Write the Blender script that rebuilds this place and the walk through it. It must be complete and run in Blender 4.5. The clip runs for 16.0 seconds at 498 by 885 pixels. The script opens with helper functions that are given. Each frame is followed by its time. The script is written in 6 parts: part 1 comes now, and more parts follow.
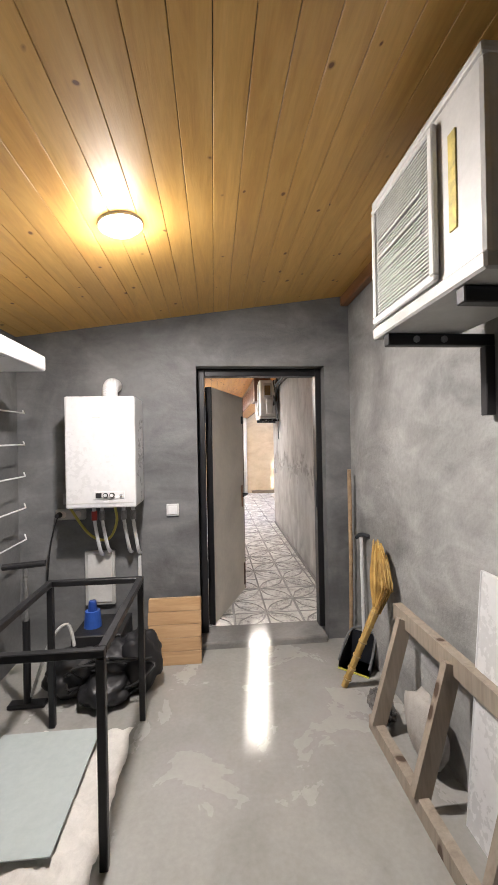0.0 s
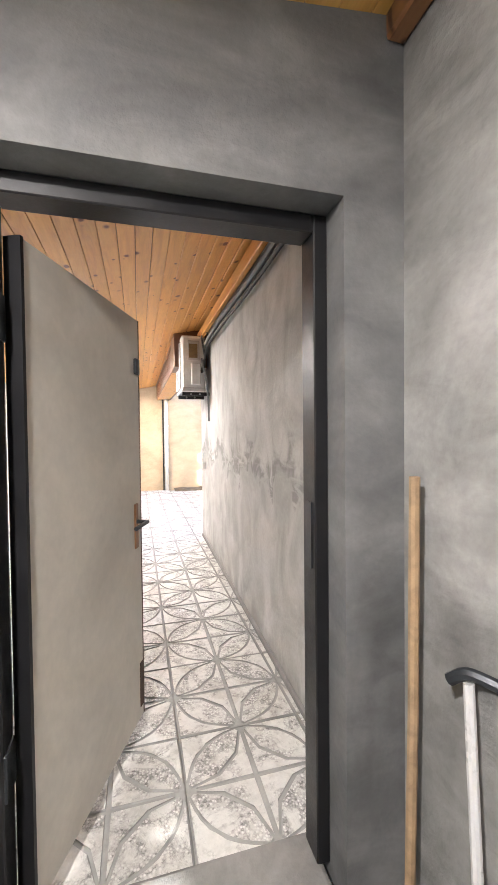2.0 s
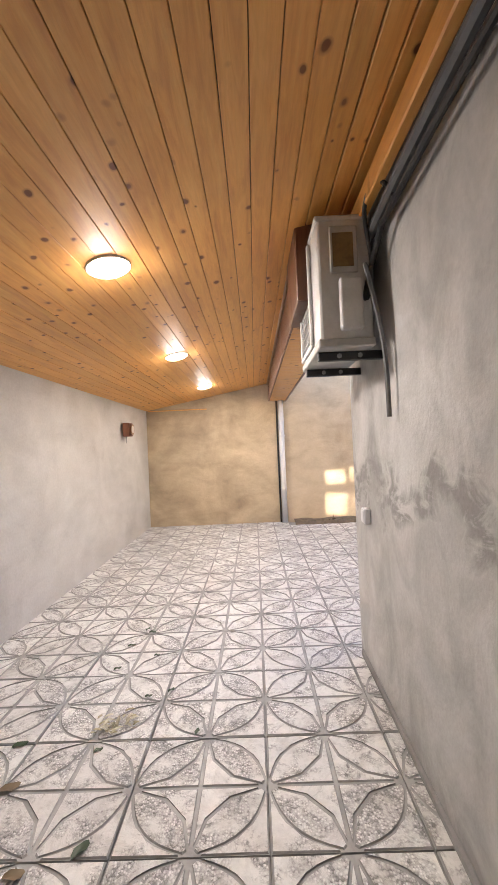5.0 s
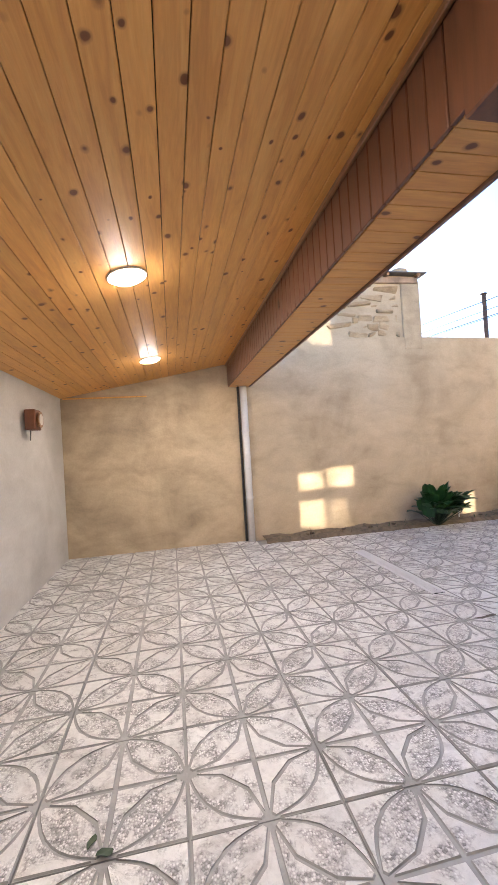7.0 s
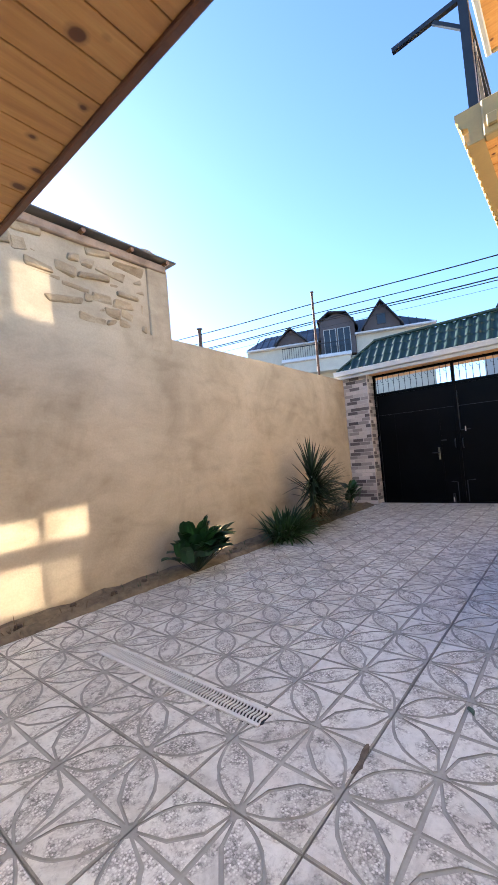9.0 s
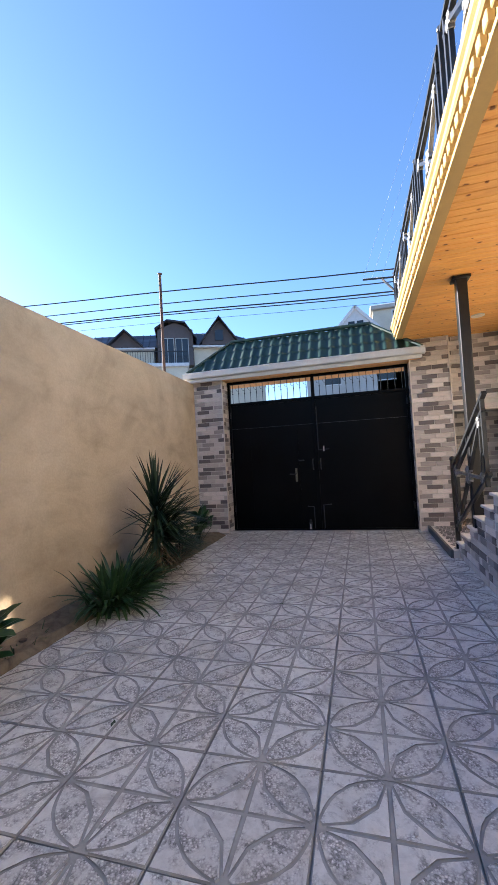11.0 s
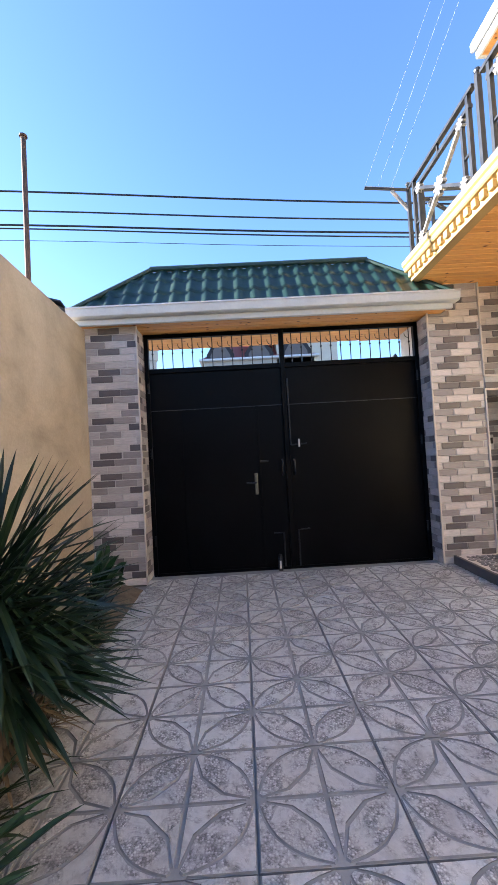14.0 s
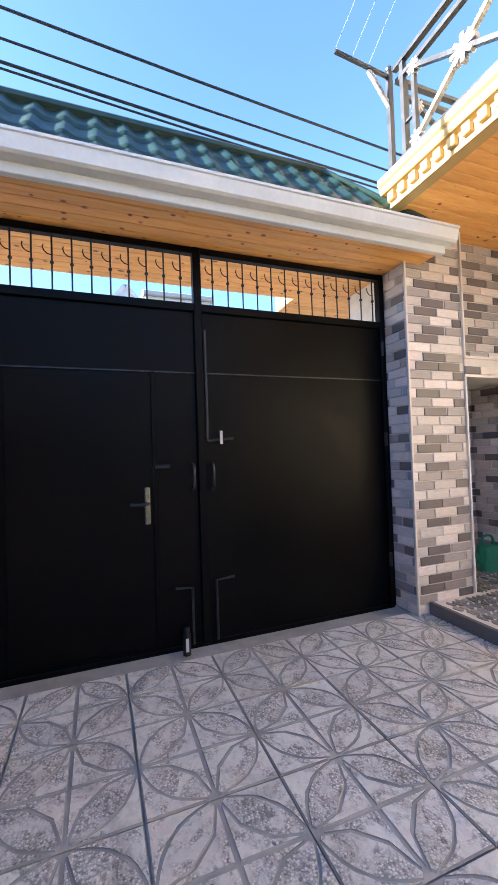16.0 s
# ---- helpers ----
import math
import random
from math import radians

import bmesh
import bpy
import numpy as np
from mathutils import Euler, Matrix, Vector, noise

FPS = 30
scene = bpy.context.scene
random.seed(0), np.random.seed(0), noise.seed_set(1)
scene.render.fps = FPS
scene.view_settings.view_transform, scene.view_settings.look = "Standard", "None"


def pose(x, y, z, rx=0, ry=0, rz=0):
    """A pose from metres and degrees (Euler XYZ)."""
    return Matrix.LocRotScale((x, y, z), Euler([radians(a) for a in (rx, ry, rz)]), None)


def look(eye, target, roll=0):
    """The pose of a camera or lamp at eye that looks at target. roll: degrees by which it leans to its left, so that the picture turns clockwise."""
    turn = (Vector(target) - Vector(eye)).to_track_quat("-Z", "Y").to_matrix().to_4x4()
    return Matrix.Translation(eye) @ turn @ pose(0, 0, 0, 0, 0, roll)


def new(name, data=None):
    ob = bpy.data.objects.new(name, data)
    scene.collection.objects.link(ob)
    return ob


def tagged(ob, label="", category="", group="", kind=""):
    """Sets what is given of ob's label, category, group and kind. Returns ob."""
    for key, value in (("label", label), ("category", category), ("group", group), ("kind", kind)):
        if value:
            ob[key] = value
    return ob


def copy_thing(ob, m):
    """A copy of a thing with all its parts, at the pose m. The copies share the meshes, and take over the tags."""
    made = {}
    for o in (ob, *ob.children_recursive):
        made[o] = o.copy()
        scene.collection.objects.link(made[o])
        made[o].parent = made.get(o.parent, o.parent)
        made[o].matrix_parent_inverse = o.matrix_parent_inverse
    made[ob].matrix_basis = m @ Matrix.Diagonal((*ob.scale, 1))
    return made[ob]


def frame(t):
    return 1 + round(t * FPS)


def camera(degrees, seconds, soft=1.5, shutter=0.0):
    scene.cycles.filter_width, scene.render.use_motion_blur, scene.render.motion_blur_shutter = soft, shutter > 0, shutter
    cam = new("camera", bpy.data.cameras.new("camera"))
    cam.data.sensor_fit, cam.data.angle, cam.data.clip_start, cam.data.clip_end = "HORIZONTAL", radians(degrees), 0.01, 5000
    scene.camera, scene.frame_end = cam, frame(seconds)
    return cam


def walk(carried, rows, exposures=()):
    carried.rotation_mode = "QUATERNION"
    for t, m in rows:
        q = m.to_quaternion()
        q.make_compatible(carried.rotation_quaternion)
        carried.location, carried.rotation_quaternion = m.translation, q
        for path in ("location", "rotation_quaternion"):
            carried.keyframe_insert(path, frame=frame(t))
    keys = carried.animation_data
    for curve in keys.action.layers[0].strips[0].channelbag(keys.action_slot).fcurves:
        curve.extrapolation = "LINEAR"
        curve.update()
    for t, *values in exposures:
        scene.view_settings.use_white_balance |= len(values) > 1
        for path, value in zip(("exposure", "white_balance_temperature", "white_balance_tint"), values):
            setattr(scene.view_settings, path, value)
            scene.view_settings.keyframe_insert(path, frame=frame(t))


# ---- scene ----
cam = camera(63.7, 16.0)
EXPOSURES = [(0.0, 3.65, 6350, 14), (1.5, 4.0, 6300, 13), (2.5, 4.5, 6150, 12), (3.4, 4.25, 6100, 12), (4.0, 3.75, 6450, 14), (4.7, 3.35, 6600, 16), (6.8, 2.9, 6600, 16), (8.0, 2.95, 6450, 15), (8.6, 2.95, 6400, 15), (9.2, 2.45, 6350, 15), (10.0, 2.25, 6350, 15), (12.3, 2.4, 6300, 15), (14.0, 2.65, 6350, 15), (16.0, 3.1, 6400, 15)]
PATH = [
    (0, (0.416, 2.488, 1.441), (0.592, 4.48, 1.446), -1.1),
    (0.5, (0.405, 2.921, 1.404), (0.703, 4.899, 1.402), -1.2),
    (1, (0.509, 3.394, 1.385), (0.917, 5.352, 1.368), -1.1),
    (1.5, (0.603, 3.903, 1.379), (1.054, 5.851, 1.338), -0.9),
    (2, (0.687, 4.373, 1.359), (1.219, 6.301, 1.314), -0.6),
    (2.5, (0.83, 4.865, 1.275), (1.315, 6.81, 1.272), -1.3),
    (3, (0.908, 5.302, 1.272), (1.47, 7.221, 1.311), -1.8),
    (3.5, (1.022, 5.738, 1.3), (1.452, 7.691, 1.338), -2.0),
    (4, (1.048, 6.136, 1.368), (1.261, 8.124, 1.401), -2.6),
    (4.5, (0.988, 6.568, 1.368), (0.974, 8.567, 1.417), -2.6),
    (4.7, (0.94, 6.749, 1.4), (0.907, 8.748, 1.419), -2.4),
    (6.8, (0.296, 8.504, 1.315), (0.6, 10.48, 1.343), -3.6),
    (7, (0.294, 8.67, 1.312), (0.675, 10.633, 1.341), -3.5),
    (7.5, (0.326, 9.128, 1.336), (0.975, 11.019, 1.367), -3.8),
    (8, (0.451, 9.575, 1.276), (1.451, 11.306, 1.338), -4.3),
    (8.5, (0.649, 9.966, 1.299), (1.967, 11.469, 1.365), -4.8),
    (9, (0.877, 10.383, 1.309), (2.42, 11.655, 1.378), -4.9),
    (9.5, (1.115, 10.719, 1.334), (2.814, 11.773, 1.396), -4.5),
    (10, (1.469, 11.083, 1.409), (3.277, 11.937, 1.459), -3.4),
    (12.3, (3.53, 11.993, 1.41), (5.516, 12.218, 1.489), -3.3),
    (12.5, (3.689, 12.125, 1.426), (5.679, 12.309, 1.495), -2.9),
    (13, (4.11, 12.419, 1.43), (6.107, 12.518, 1.499), -3.2),
    (13.5, (4.594, 12.656, 1.406), (6.593, 12.685, 1.475), -3.2),
    (14, (5.076, 12.862, 1.362), (7.074, 12.822, 1.434), -3.2),
    (14.5, (5.57, 12.946, 1.289), (7.563, 12.808, 1.382), -3.2),
    (15, (6.068, 13.005, 1.293), (8.045, 12.72, 1.392), -3.0),
    (15.5, (6.569, 13.052, 1.291), (8.507, 12.566, 1.386), -2.3),
    (16, (7.078, 13.011, 1.379), (8.95, 12.309, 1.43), -1.9),
]
walk(cam, [(t, look(eye, target, roll)) for t, eye, target, roll in PATH], EXPOSURES)

# ---- world, sun, lamps ----
world = bpy.data.worlds.new("world")
scene.world = world
world.use_nodes = True
wn = world.node_tree.nodes
sky = wn.new("ShaderNodeTexSky")
sky.sky_type, sky.sun_disc = "NISHITA", False
SUN_EL, SUN_AZ = 21.0, 8.5          # degrees; azimuth clockwise from +y
sky.sun_elevation, sky.sun_rotation = radians(SUN_EL), radians(SUN_AZ)
sky.air_density, sky.dust_density, sky.ozone_density = 1.0, 0.6, 6.0
wn["Background"].inputs["Strength"].default_value = 0.085
world.node_tree.links.new(sky.outputs[0], wn["Background"].inputs[0])


def lamp(name, kind, m, energy, color=(1, 1, 1), **more):
    data = bpy.data.lights.new(name, kind)
    data.energy, data.color = energy, color
    if kind == "SUN":
        data.angle = radians(0.5)
    if "size" in more:
        data.shape, data.size = more.get("shape", "DISK"), more["size"]
    if "radius" in more:
        data.shadow_soft_size = more["radius"]
    if "size_y" in more:
        data.size_y = more["size_y"]
    if "spread" in more:
        data.spread = radians(more["spread"])
    ob = new(name, data)
    ob.matrix_world = m
    return ob


SUN_WAY = Vector((math.sin(radians(SUN_AZ)) * math.cos(radians(SUN_EL)), math.cos(radians(SUN_AZ)) * math.cos(radians(SUN_EL)), math.sin(radians(SUN_EL))))
lamp("sun", "SUN", look(SUN_WAY * 40, (0, 0, 0)), 5.0, (1.0, 0.93, 0.82))

# ---- helpers for building ----


def mesh_ob(name, bm, mat, parent=None, label=""):
    bmesh.ops.recalc_face_normals(bm, faces=bm.faces)
    me = bpy.data.meshes.new(name)
    bm.to_mesh(me)
    bm.free()
    for m in (mat if isinstance(mat, (list, tuple)) else [mat]):
        me.materials.append(m)
    ob = new(name, me)
    if parent:
        ob.parent = parent
    if label:
        ob["label"] = label
    return ob


def part(name, bm, mat, parent, label=""):
    return mesh_ob(name, bm, mat, parent, label)


def thing(name, m, label, category, group="", kind=""):
    ob = new(name)
    ob.empty_display_size = 0.1
    ob.matrix_world = m if isinstance(m, Matrix) else Matrix.Translation(m)
    return tagged(ob, label, category, group, kind)


def add_box(bm, x0, x1, y0, y1, z0, z1, m=None, bevel=0.0, seg=1):
    """A box, its edges bevelled, joined into bm."""
    vs = [bm.verts.new(p) for p in ((x0, y0, z0), (x1, y0, z0), (x1, y1, z0), (x0, y1, z0), (x0, y0, z1), (x1, y0, z1), (x1, y1, z1), (x0, y1, z1))]
    fs = [bm.faces.new([vs[i] for i in f]) for f in ((3, 2, 1, 0), (4, 5, 6, 7), (0, 1, 5, 4), (1, 2, 6, 5), (2, 3, 7, 6), (3, 0, 4, 7))]
    if m is not None:
        bmesh.ops.transform(bm, matrix=m, verts=vs)
    if bevel:
        es = list({e for f in fs for e in f.edges})
        bmesh.ops.bevel(bm, geom=es, offset=bevel, segments=seg, affect="EDGES", profile=0.5)
    return bm


def box(x0, x1, y0, y1, z0, z1, bevel=0.0, seg=1, m=None):
    return add_box(bmesh.new(), x0, x1, y0, y1, z0, z1, m, bevel, seg)


def add_rod(bm, a, b, r, r2=None, n=10, caps=True):
    """A round bar from a to b."""
    a, b = Vector(a), Vector(b)
    d = b - a
    m = Matrix.Translation((a + b) / 2) @ d.to_track_quat("Z", "Y").to_matrix().to_4x4()
    bmesh.ops.create_cone(bm, cap_ends=caps, segments=n, radius1=r, radius2=r if r2 is None else r2, depth=d.length, matrix=m)
    return bm


def add_bar(bm, a, b, w, h=None, up=(0, 0, 1)):
    """A square bar from a to b, w wide and h high."""
    a, b, h = Vector(a), Vector(b), h or w
    d = (b - a).normalized()
    s = d.cross(Vector(up))
    s = s.normalized() if s.length > 1e-4 else Vector((1, 0, 0))
    u = s.cross(d)
    vs = [bm.verts.new(p + s * i * w / 2 + u * j * h / 2) for p in (a, b) for i, j in ((-1, -1), (1, -1), (1, 1), (-1, 1))]
    for f in ((0, 1, 2, 3), (7, 6, 5, 4), (0, 4, 5, 1), (1, 5, 6, 2), (2, 6, 7, 3), (3, 7, 4, 0)):
        bm.faces.new([vs[i] for i in f])
    return bm


def add_tube(bm, pts, r, n=8):
    """A bent pipe through pts."""
    pts = [Vector(p) for p in pts]
    rings = []
    for i, p in enumerate(pts):
        d = (pts[min(i + 1, len(pts) - 1)] - pts[max(i - 1, 0)]).normalized()
        s = d.cross(Vector((0.31, 0.17, 0.93)))
        s.normalize()
        u = s.cross(d)
        rings.append([bm.verts.new(p + (s * math.cos(k * math.tau / n) + u * math.sin(k * math.tau / n)) * r) for k in range(n)])
    for a, b in zip(rings, rings[1:]):
        for k in range(n):
            bm.faces.new((a[k], a[(k + 1) % n], b[(k + 1) % n], b[k]))
    bm.faces.new(rings[0]), bm.faces.new(rings[-1])
    return bm


def smooth(pts, steps=6):
    """A Catmull-Rom curve through pts."""
    pts = [Vector(p) for p in pts]
    out = []
    for i in range(len(pts) - 1):
        p0, p1, p2, p3 = pts[max(i - 1, 0)], pts[i], pts[i + 1], pts[min(i + 2, len(pts) - 1)]
        for k in range(steps):
            t = k / steps
            out.append(0.5 * (2 * p1 + (p2 - p0) * t + (2 * p0 - 5 * p1 + 4 * p2 - p3) * t * t + (3 * p1 - p0 - 3 * p2 + p3) * t ** 3))
    return out + [pts[-1]]


def shade(ob):
    for f in ob.data.polygons:
        f.use_smooth = True
    return ob


def prism(bm, pts, z0, z1, inset=0.0):
    """An upright block with the outline pts, its top drawn in by inset."""
    c = Vector((sum(p[0] for p in pts) / len(pts), sum(p[1] for p in pts) / len(pts)))
    lo = [bm.verts.new((p[0], p[1], z0)) for p in pts]
    hi = []
    for p in pts:
        d = c - Vector(p[:2])
        q = Vector(p[:2]) + d.normalized() * inset
        hi.append(bm.verts.new((q[0], q[1], z1)))
    bm.faces.new(hi)
    for i in range(len(pts)):
        j = (i + 1) % len(pts)
        bm.faces.new((lo[i], lo[j], hi[j], hi[i]))
    return bm


# ---- materials ----


class Mat:
    """A node material in short: nodes by name, links by call."""

    def __init__(self, name, rough=0.6, metal=0.0, color=(0.5, 0.5, 0.5), **more):
        self.mat = bpy.data.materials.new(name)
        self.mat.use_nodes = True
        self.t = self.mat.node_tree
        self.b = self.t.nodes["Principled BSDF"]
        self.set("Base Color", (*color, 1)), self.set("Roughness", rough), self.set("Metallic", metal)
        for k, v in more.items():
            self.set(k.replace("_", " "), v)

    def set(self, k, v):
        self.b.inputs[k].default_value = v
        return self

    def node(self, kind, **props):
        n = self.t.nodes.new("ShaderNode" + kind)
        ins = props.pop("ins", {})
        if kind == "Mix":
            n.data_type = props.pop("data_type", "RGBA")
        if "blend" in props:
            n.blend_type = props.pop("blend")
        if "op" in props:
            n.operation = props.pop("op")
        if "feature" in props:
            n.feature = props.pop("feature")
        if "dims" in props:
            n.noise_dimensions = props.pop("dims")
        for k, v in ins.items():
            if hasattr(v, "is_output"):
                self.t.links.new(v, n.inputs[k])
            else:
                n.inputs[k].default_value = v
        return n

    def link(self, a, b):
        self.t.links.new(a, self.b.inputs[b] if isinstance(b, str) else b)

    def coords(self, scale=(1, 1, 1), kind="Object"):
        tc = self.node("TexCoord")
        mp = self.node("Mapping", ins={"Vector": tc.outputs[kind], "Scale": scale})
        return mp.outputs[0]

    def world(self, scale=(1, 1, 1)):
        g = self.node("NewGeometry")
        return self.node("Mapping", ins={"Vector": g.outputs["Position"], "Scale": scale}).outputs[0]

    def noise(self, vec, scale, detail=4.0, rough=0.55, distort=0.0):
        return self.node("TexNoise", ins={"Vector": vec, "Scale": scale, "Detail": detail, "Roughness": rough, "Distortion": distort}).outputs["Fac"]

    def ramp(self, fac, stops, interp="LINEAR"):
        n = self.node("ValToRGB", ins={"Fac": fac})
        r = n.color_ramp
        r.interpolation = interp
        while len(r.elements) < len(stops):
            r.elements.new(0.5)
        for e, (p, c) in zip(r.elements, stops):
            e.position, e.color = p, ((*c, 1) if isinstance(c, tuple) else (c, c, c, 1))
        return n.outputs[0]

    def mix(self, a, b, fac, blend="MIX"):
        n = self.node("Mix", blend=blend)
        for k, v in ((0, fac), (6, a), (7, b)):
            if hasattr(v, "is_output"):
                self.t.links.new(v, n.inputs[k])
            else:
                n.inputs[k].default_value = v if k == 0 else (*v, 1)
        return n.outputs[2]

    def math(self, op, a, b=0.0):
        n = self.node("Math", op=op)
        for k, v in ((0, a), (1, b)):
            if hasattr(v, "is_output"):
                self.t.links.new(v, n.inputs[k])
            else:
                n.inputs[k].default_value = v
        return n.outputs[0]

    def bump(self, h, strength=0.3, dist=0.01):
        n = self.node("Bump", ins={"Height": h, "Strength": strength, "Distance": dist})
        self.link(n.outputs[0], "Normal")
        return self


def plaster(name, dark, mid, light, scale=1.0, rough=0.75, grain=0.25):
    """Trowelled cement: broad clouds, smears and fine grain."""
    m = Mat(name, rough)
    w = m.world()
    big = m.noise(w, 0.9 * scale, 5, 0.6, 0.8)
    smear = m.noise(m.world((1, 1, 2.2)), 2.1 * scale, 5, 0.6, 0.55)
    fine = m.noise(w, 46, 4, 0.6)
    c = m.ramp(big, [(0.34, dark), (0.5, mid), (0.66, light)])
    c2 = m.ramp(smear, [(0.30, dark), (0.5, mid), (0.70, light)])
    c = m.mix(c, c2, 0.42)
    c = m.mix(c, m.ramp(fine, [(0.3, 0.82), (0.7, 1.0)]), 0.6, "MULTIPLY")
    m.link(c, "Base Color")
    m.link(m.ramp(smear, [(0.3, rough - 0.18), (0.7, rough + 0.08)]), "Roughness")
    m.bump(m.math("ADD", fine, m.math("MULTIPLY", smear, 2.0)), grain, 0.008)
    return m.mat


CEMENT_ROOM = plaster("cement_room", (0.075, 0.078, 0.08), (0.155, 0.158, 0.16), (0.26, 0.262, 0.26), 1.7, 0.7)


def stained_plaster(name):
    """Blotchy cement render: trowel swirls, pale patches, a ragged damp band at hip height and chips."""
    m = Mat(name, 0.8)
    w = m.world()
    big = m.noise(m.world((1, 1, 0.8)), 1.5, 5, 0.55, 0.8)
    swirl = m.noise(m.world((1, 1.2, 0.9)), 3.2, 5, 0.55, 1.0)
    fine = m.noise(w, 50, 4, 0.6)
    col = m.ramp(big, [(0.33, (0.31, 0.305, 0.29)), (0.5, (0.43, 0.425, 0.405)), (0.64, (0.56, 0.555, 0.54))])
    col = m.mix(col, m.ramp(swirl, [(0.36, (0.30, 0.295, 0.28)), (0.5, (0.44, 0.435, 0.415)), (0.66, (0.58, 0.575, 0.56))]), 0.5)
    z = m.node("SeparateXYZ", ins={0: w}).outputs[2]
    rag = m.math("ADD", z, m.math("MULTIPLY", m.math("SUBTRACT", swirl, 0.5), 0.9))
    band = m.math("MULTIPLY", m.ramp(m.math("ABSOLUTE", m.math("SUBTRACT", rag, 1.14)), [(0.03, 1.0), (0.13, 0.0)]), m.ramp(m.noise(m.world((1, 1, 2.6)), 4.5, 5, 0.65, 1.0), [(0.40, 0.0), (0.52, 1.0)]))
    col = m.mix(col, (0.235, 0.23, 0.218), m.math("MULTIPLY", band, 0.85))
    vo = m.node("TexVoronoi", ins={"Vector": w, "Scale": 7.0})
    chip = m.math("MULTIPLY", m.ramp(vo.outputs["Distance"], [(0.05, 1.0), (0.075, 0.0)]), m.math("GREATER_THAN", m.node("SeparateColor", ins={0: vo.outputs["Color"]}).outputs[0], 0.8))
    col = m.mix(col, (0.14, 0.135, 0.125), chip)
    foot = m.ramp(m.math("ADD", z, m.math("MULTIPLY", swirl, 0.22)), [(0.13, 0.7), (0.26, 0.0)])
    col = m.mix(col, (0.25, 0.24, 0.225), foot)
    col = m.mix(col, m.ramp(fine, [(0.3, 0.84), (0.7, 1.0)]), 0.6, "MULTIPLY")
    m.link(col, "Base Color")
    m.bump(m.math("SUBTRACT", m.math("ADD", m.math("MULTIPLY", fine, 0.7), m.math("MULTIPLY", swirl, 2.6)), m.math("MULTIPLY", chip, 1.2)), 0.35, 0.01)
    return m.mat


CEMENT_YARD = stained_plaster("cement_yard")
# Darker copy of the long wall's cement; the room's dimness is put into its colour.
CEMENT_SIDE_DIM = plaster("cement_side_dim", (0.13, 0.13, 0.128), (0.27, 0.27, 0.263), (0.43, 0.428, 0.418), 1.8, 0.75, 0.45)
CEMENT_PALE = plaster("cement_pale", (0.42, 0.41, 0.385), (0.56, 0.545, 0.515), (0.66, 0.65, 0.62), 1.0, 0.8)
STUCCO_DAMP = plaster("stucco_damp", (0.27, 0.215, 0.15), (0.46, 0.37, 0.255), (0.60, 0.49, 0.35), 1.15, 0.9, 0.4)
STUCCO = plaster("stucco_tan", (0.33, 0.26, 0.175), (0.52, 0.425, 0.30), (0.62, 0.52, 0.385), 0.9, 0.9, 0.35)
SCREED = plaster("screed_floor", (0.255, 0.25, 0.232), (0.33, 0.325, 0.305), (0.38, 0.373, 0.35), 1.3, 0.27, 0.02)
SILL = plaster("sill_cement", (0.16, 0.155, 0.15), (0.24, 0.235, 0.225), (0.32, 0.31, 0.3), 3.0, 0.8, 0.5)


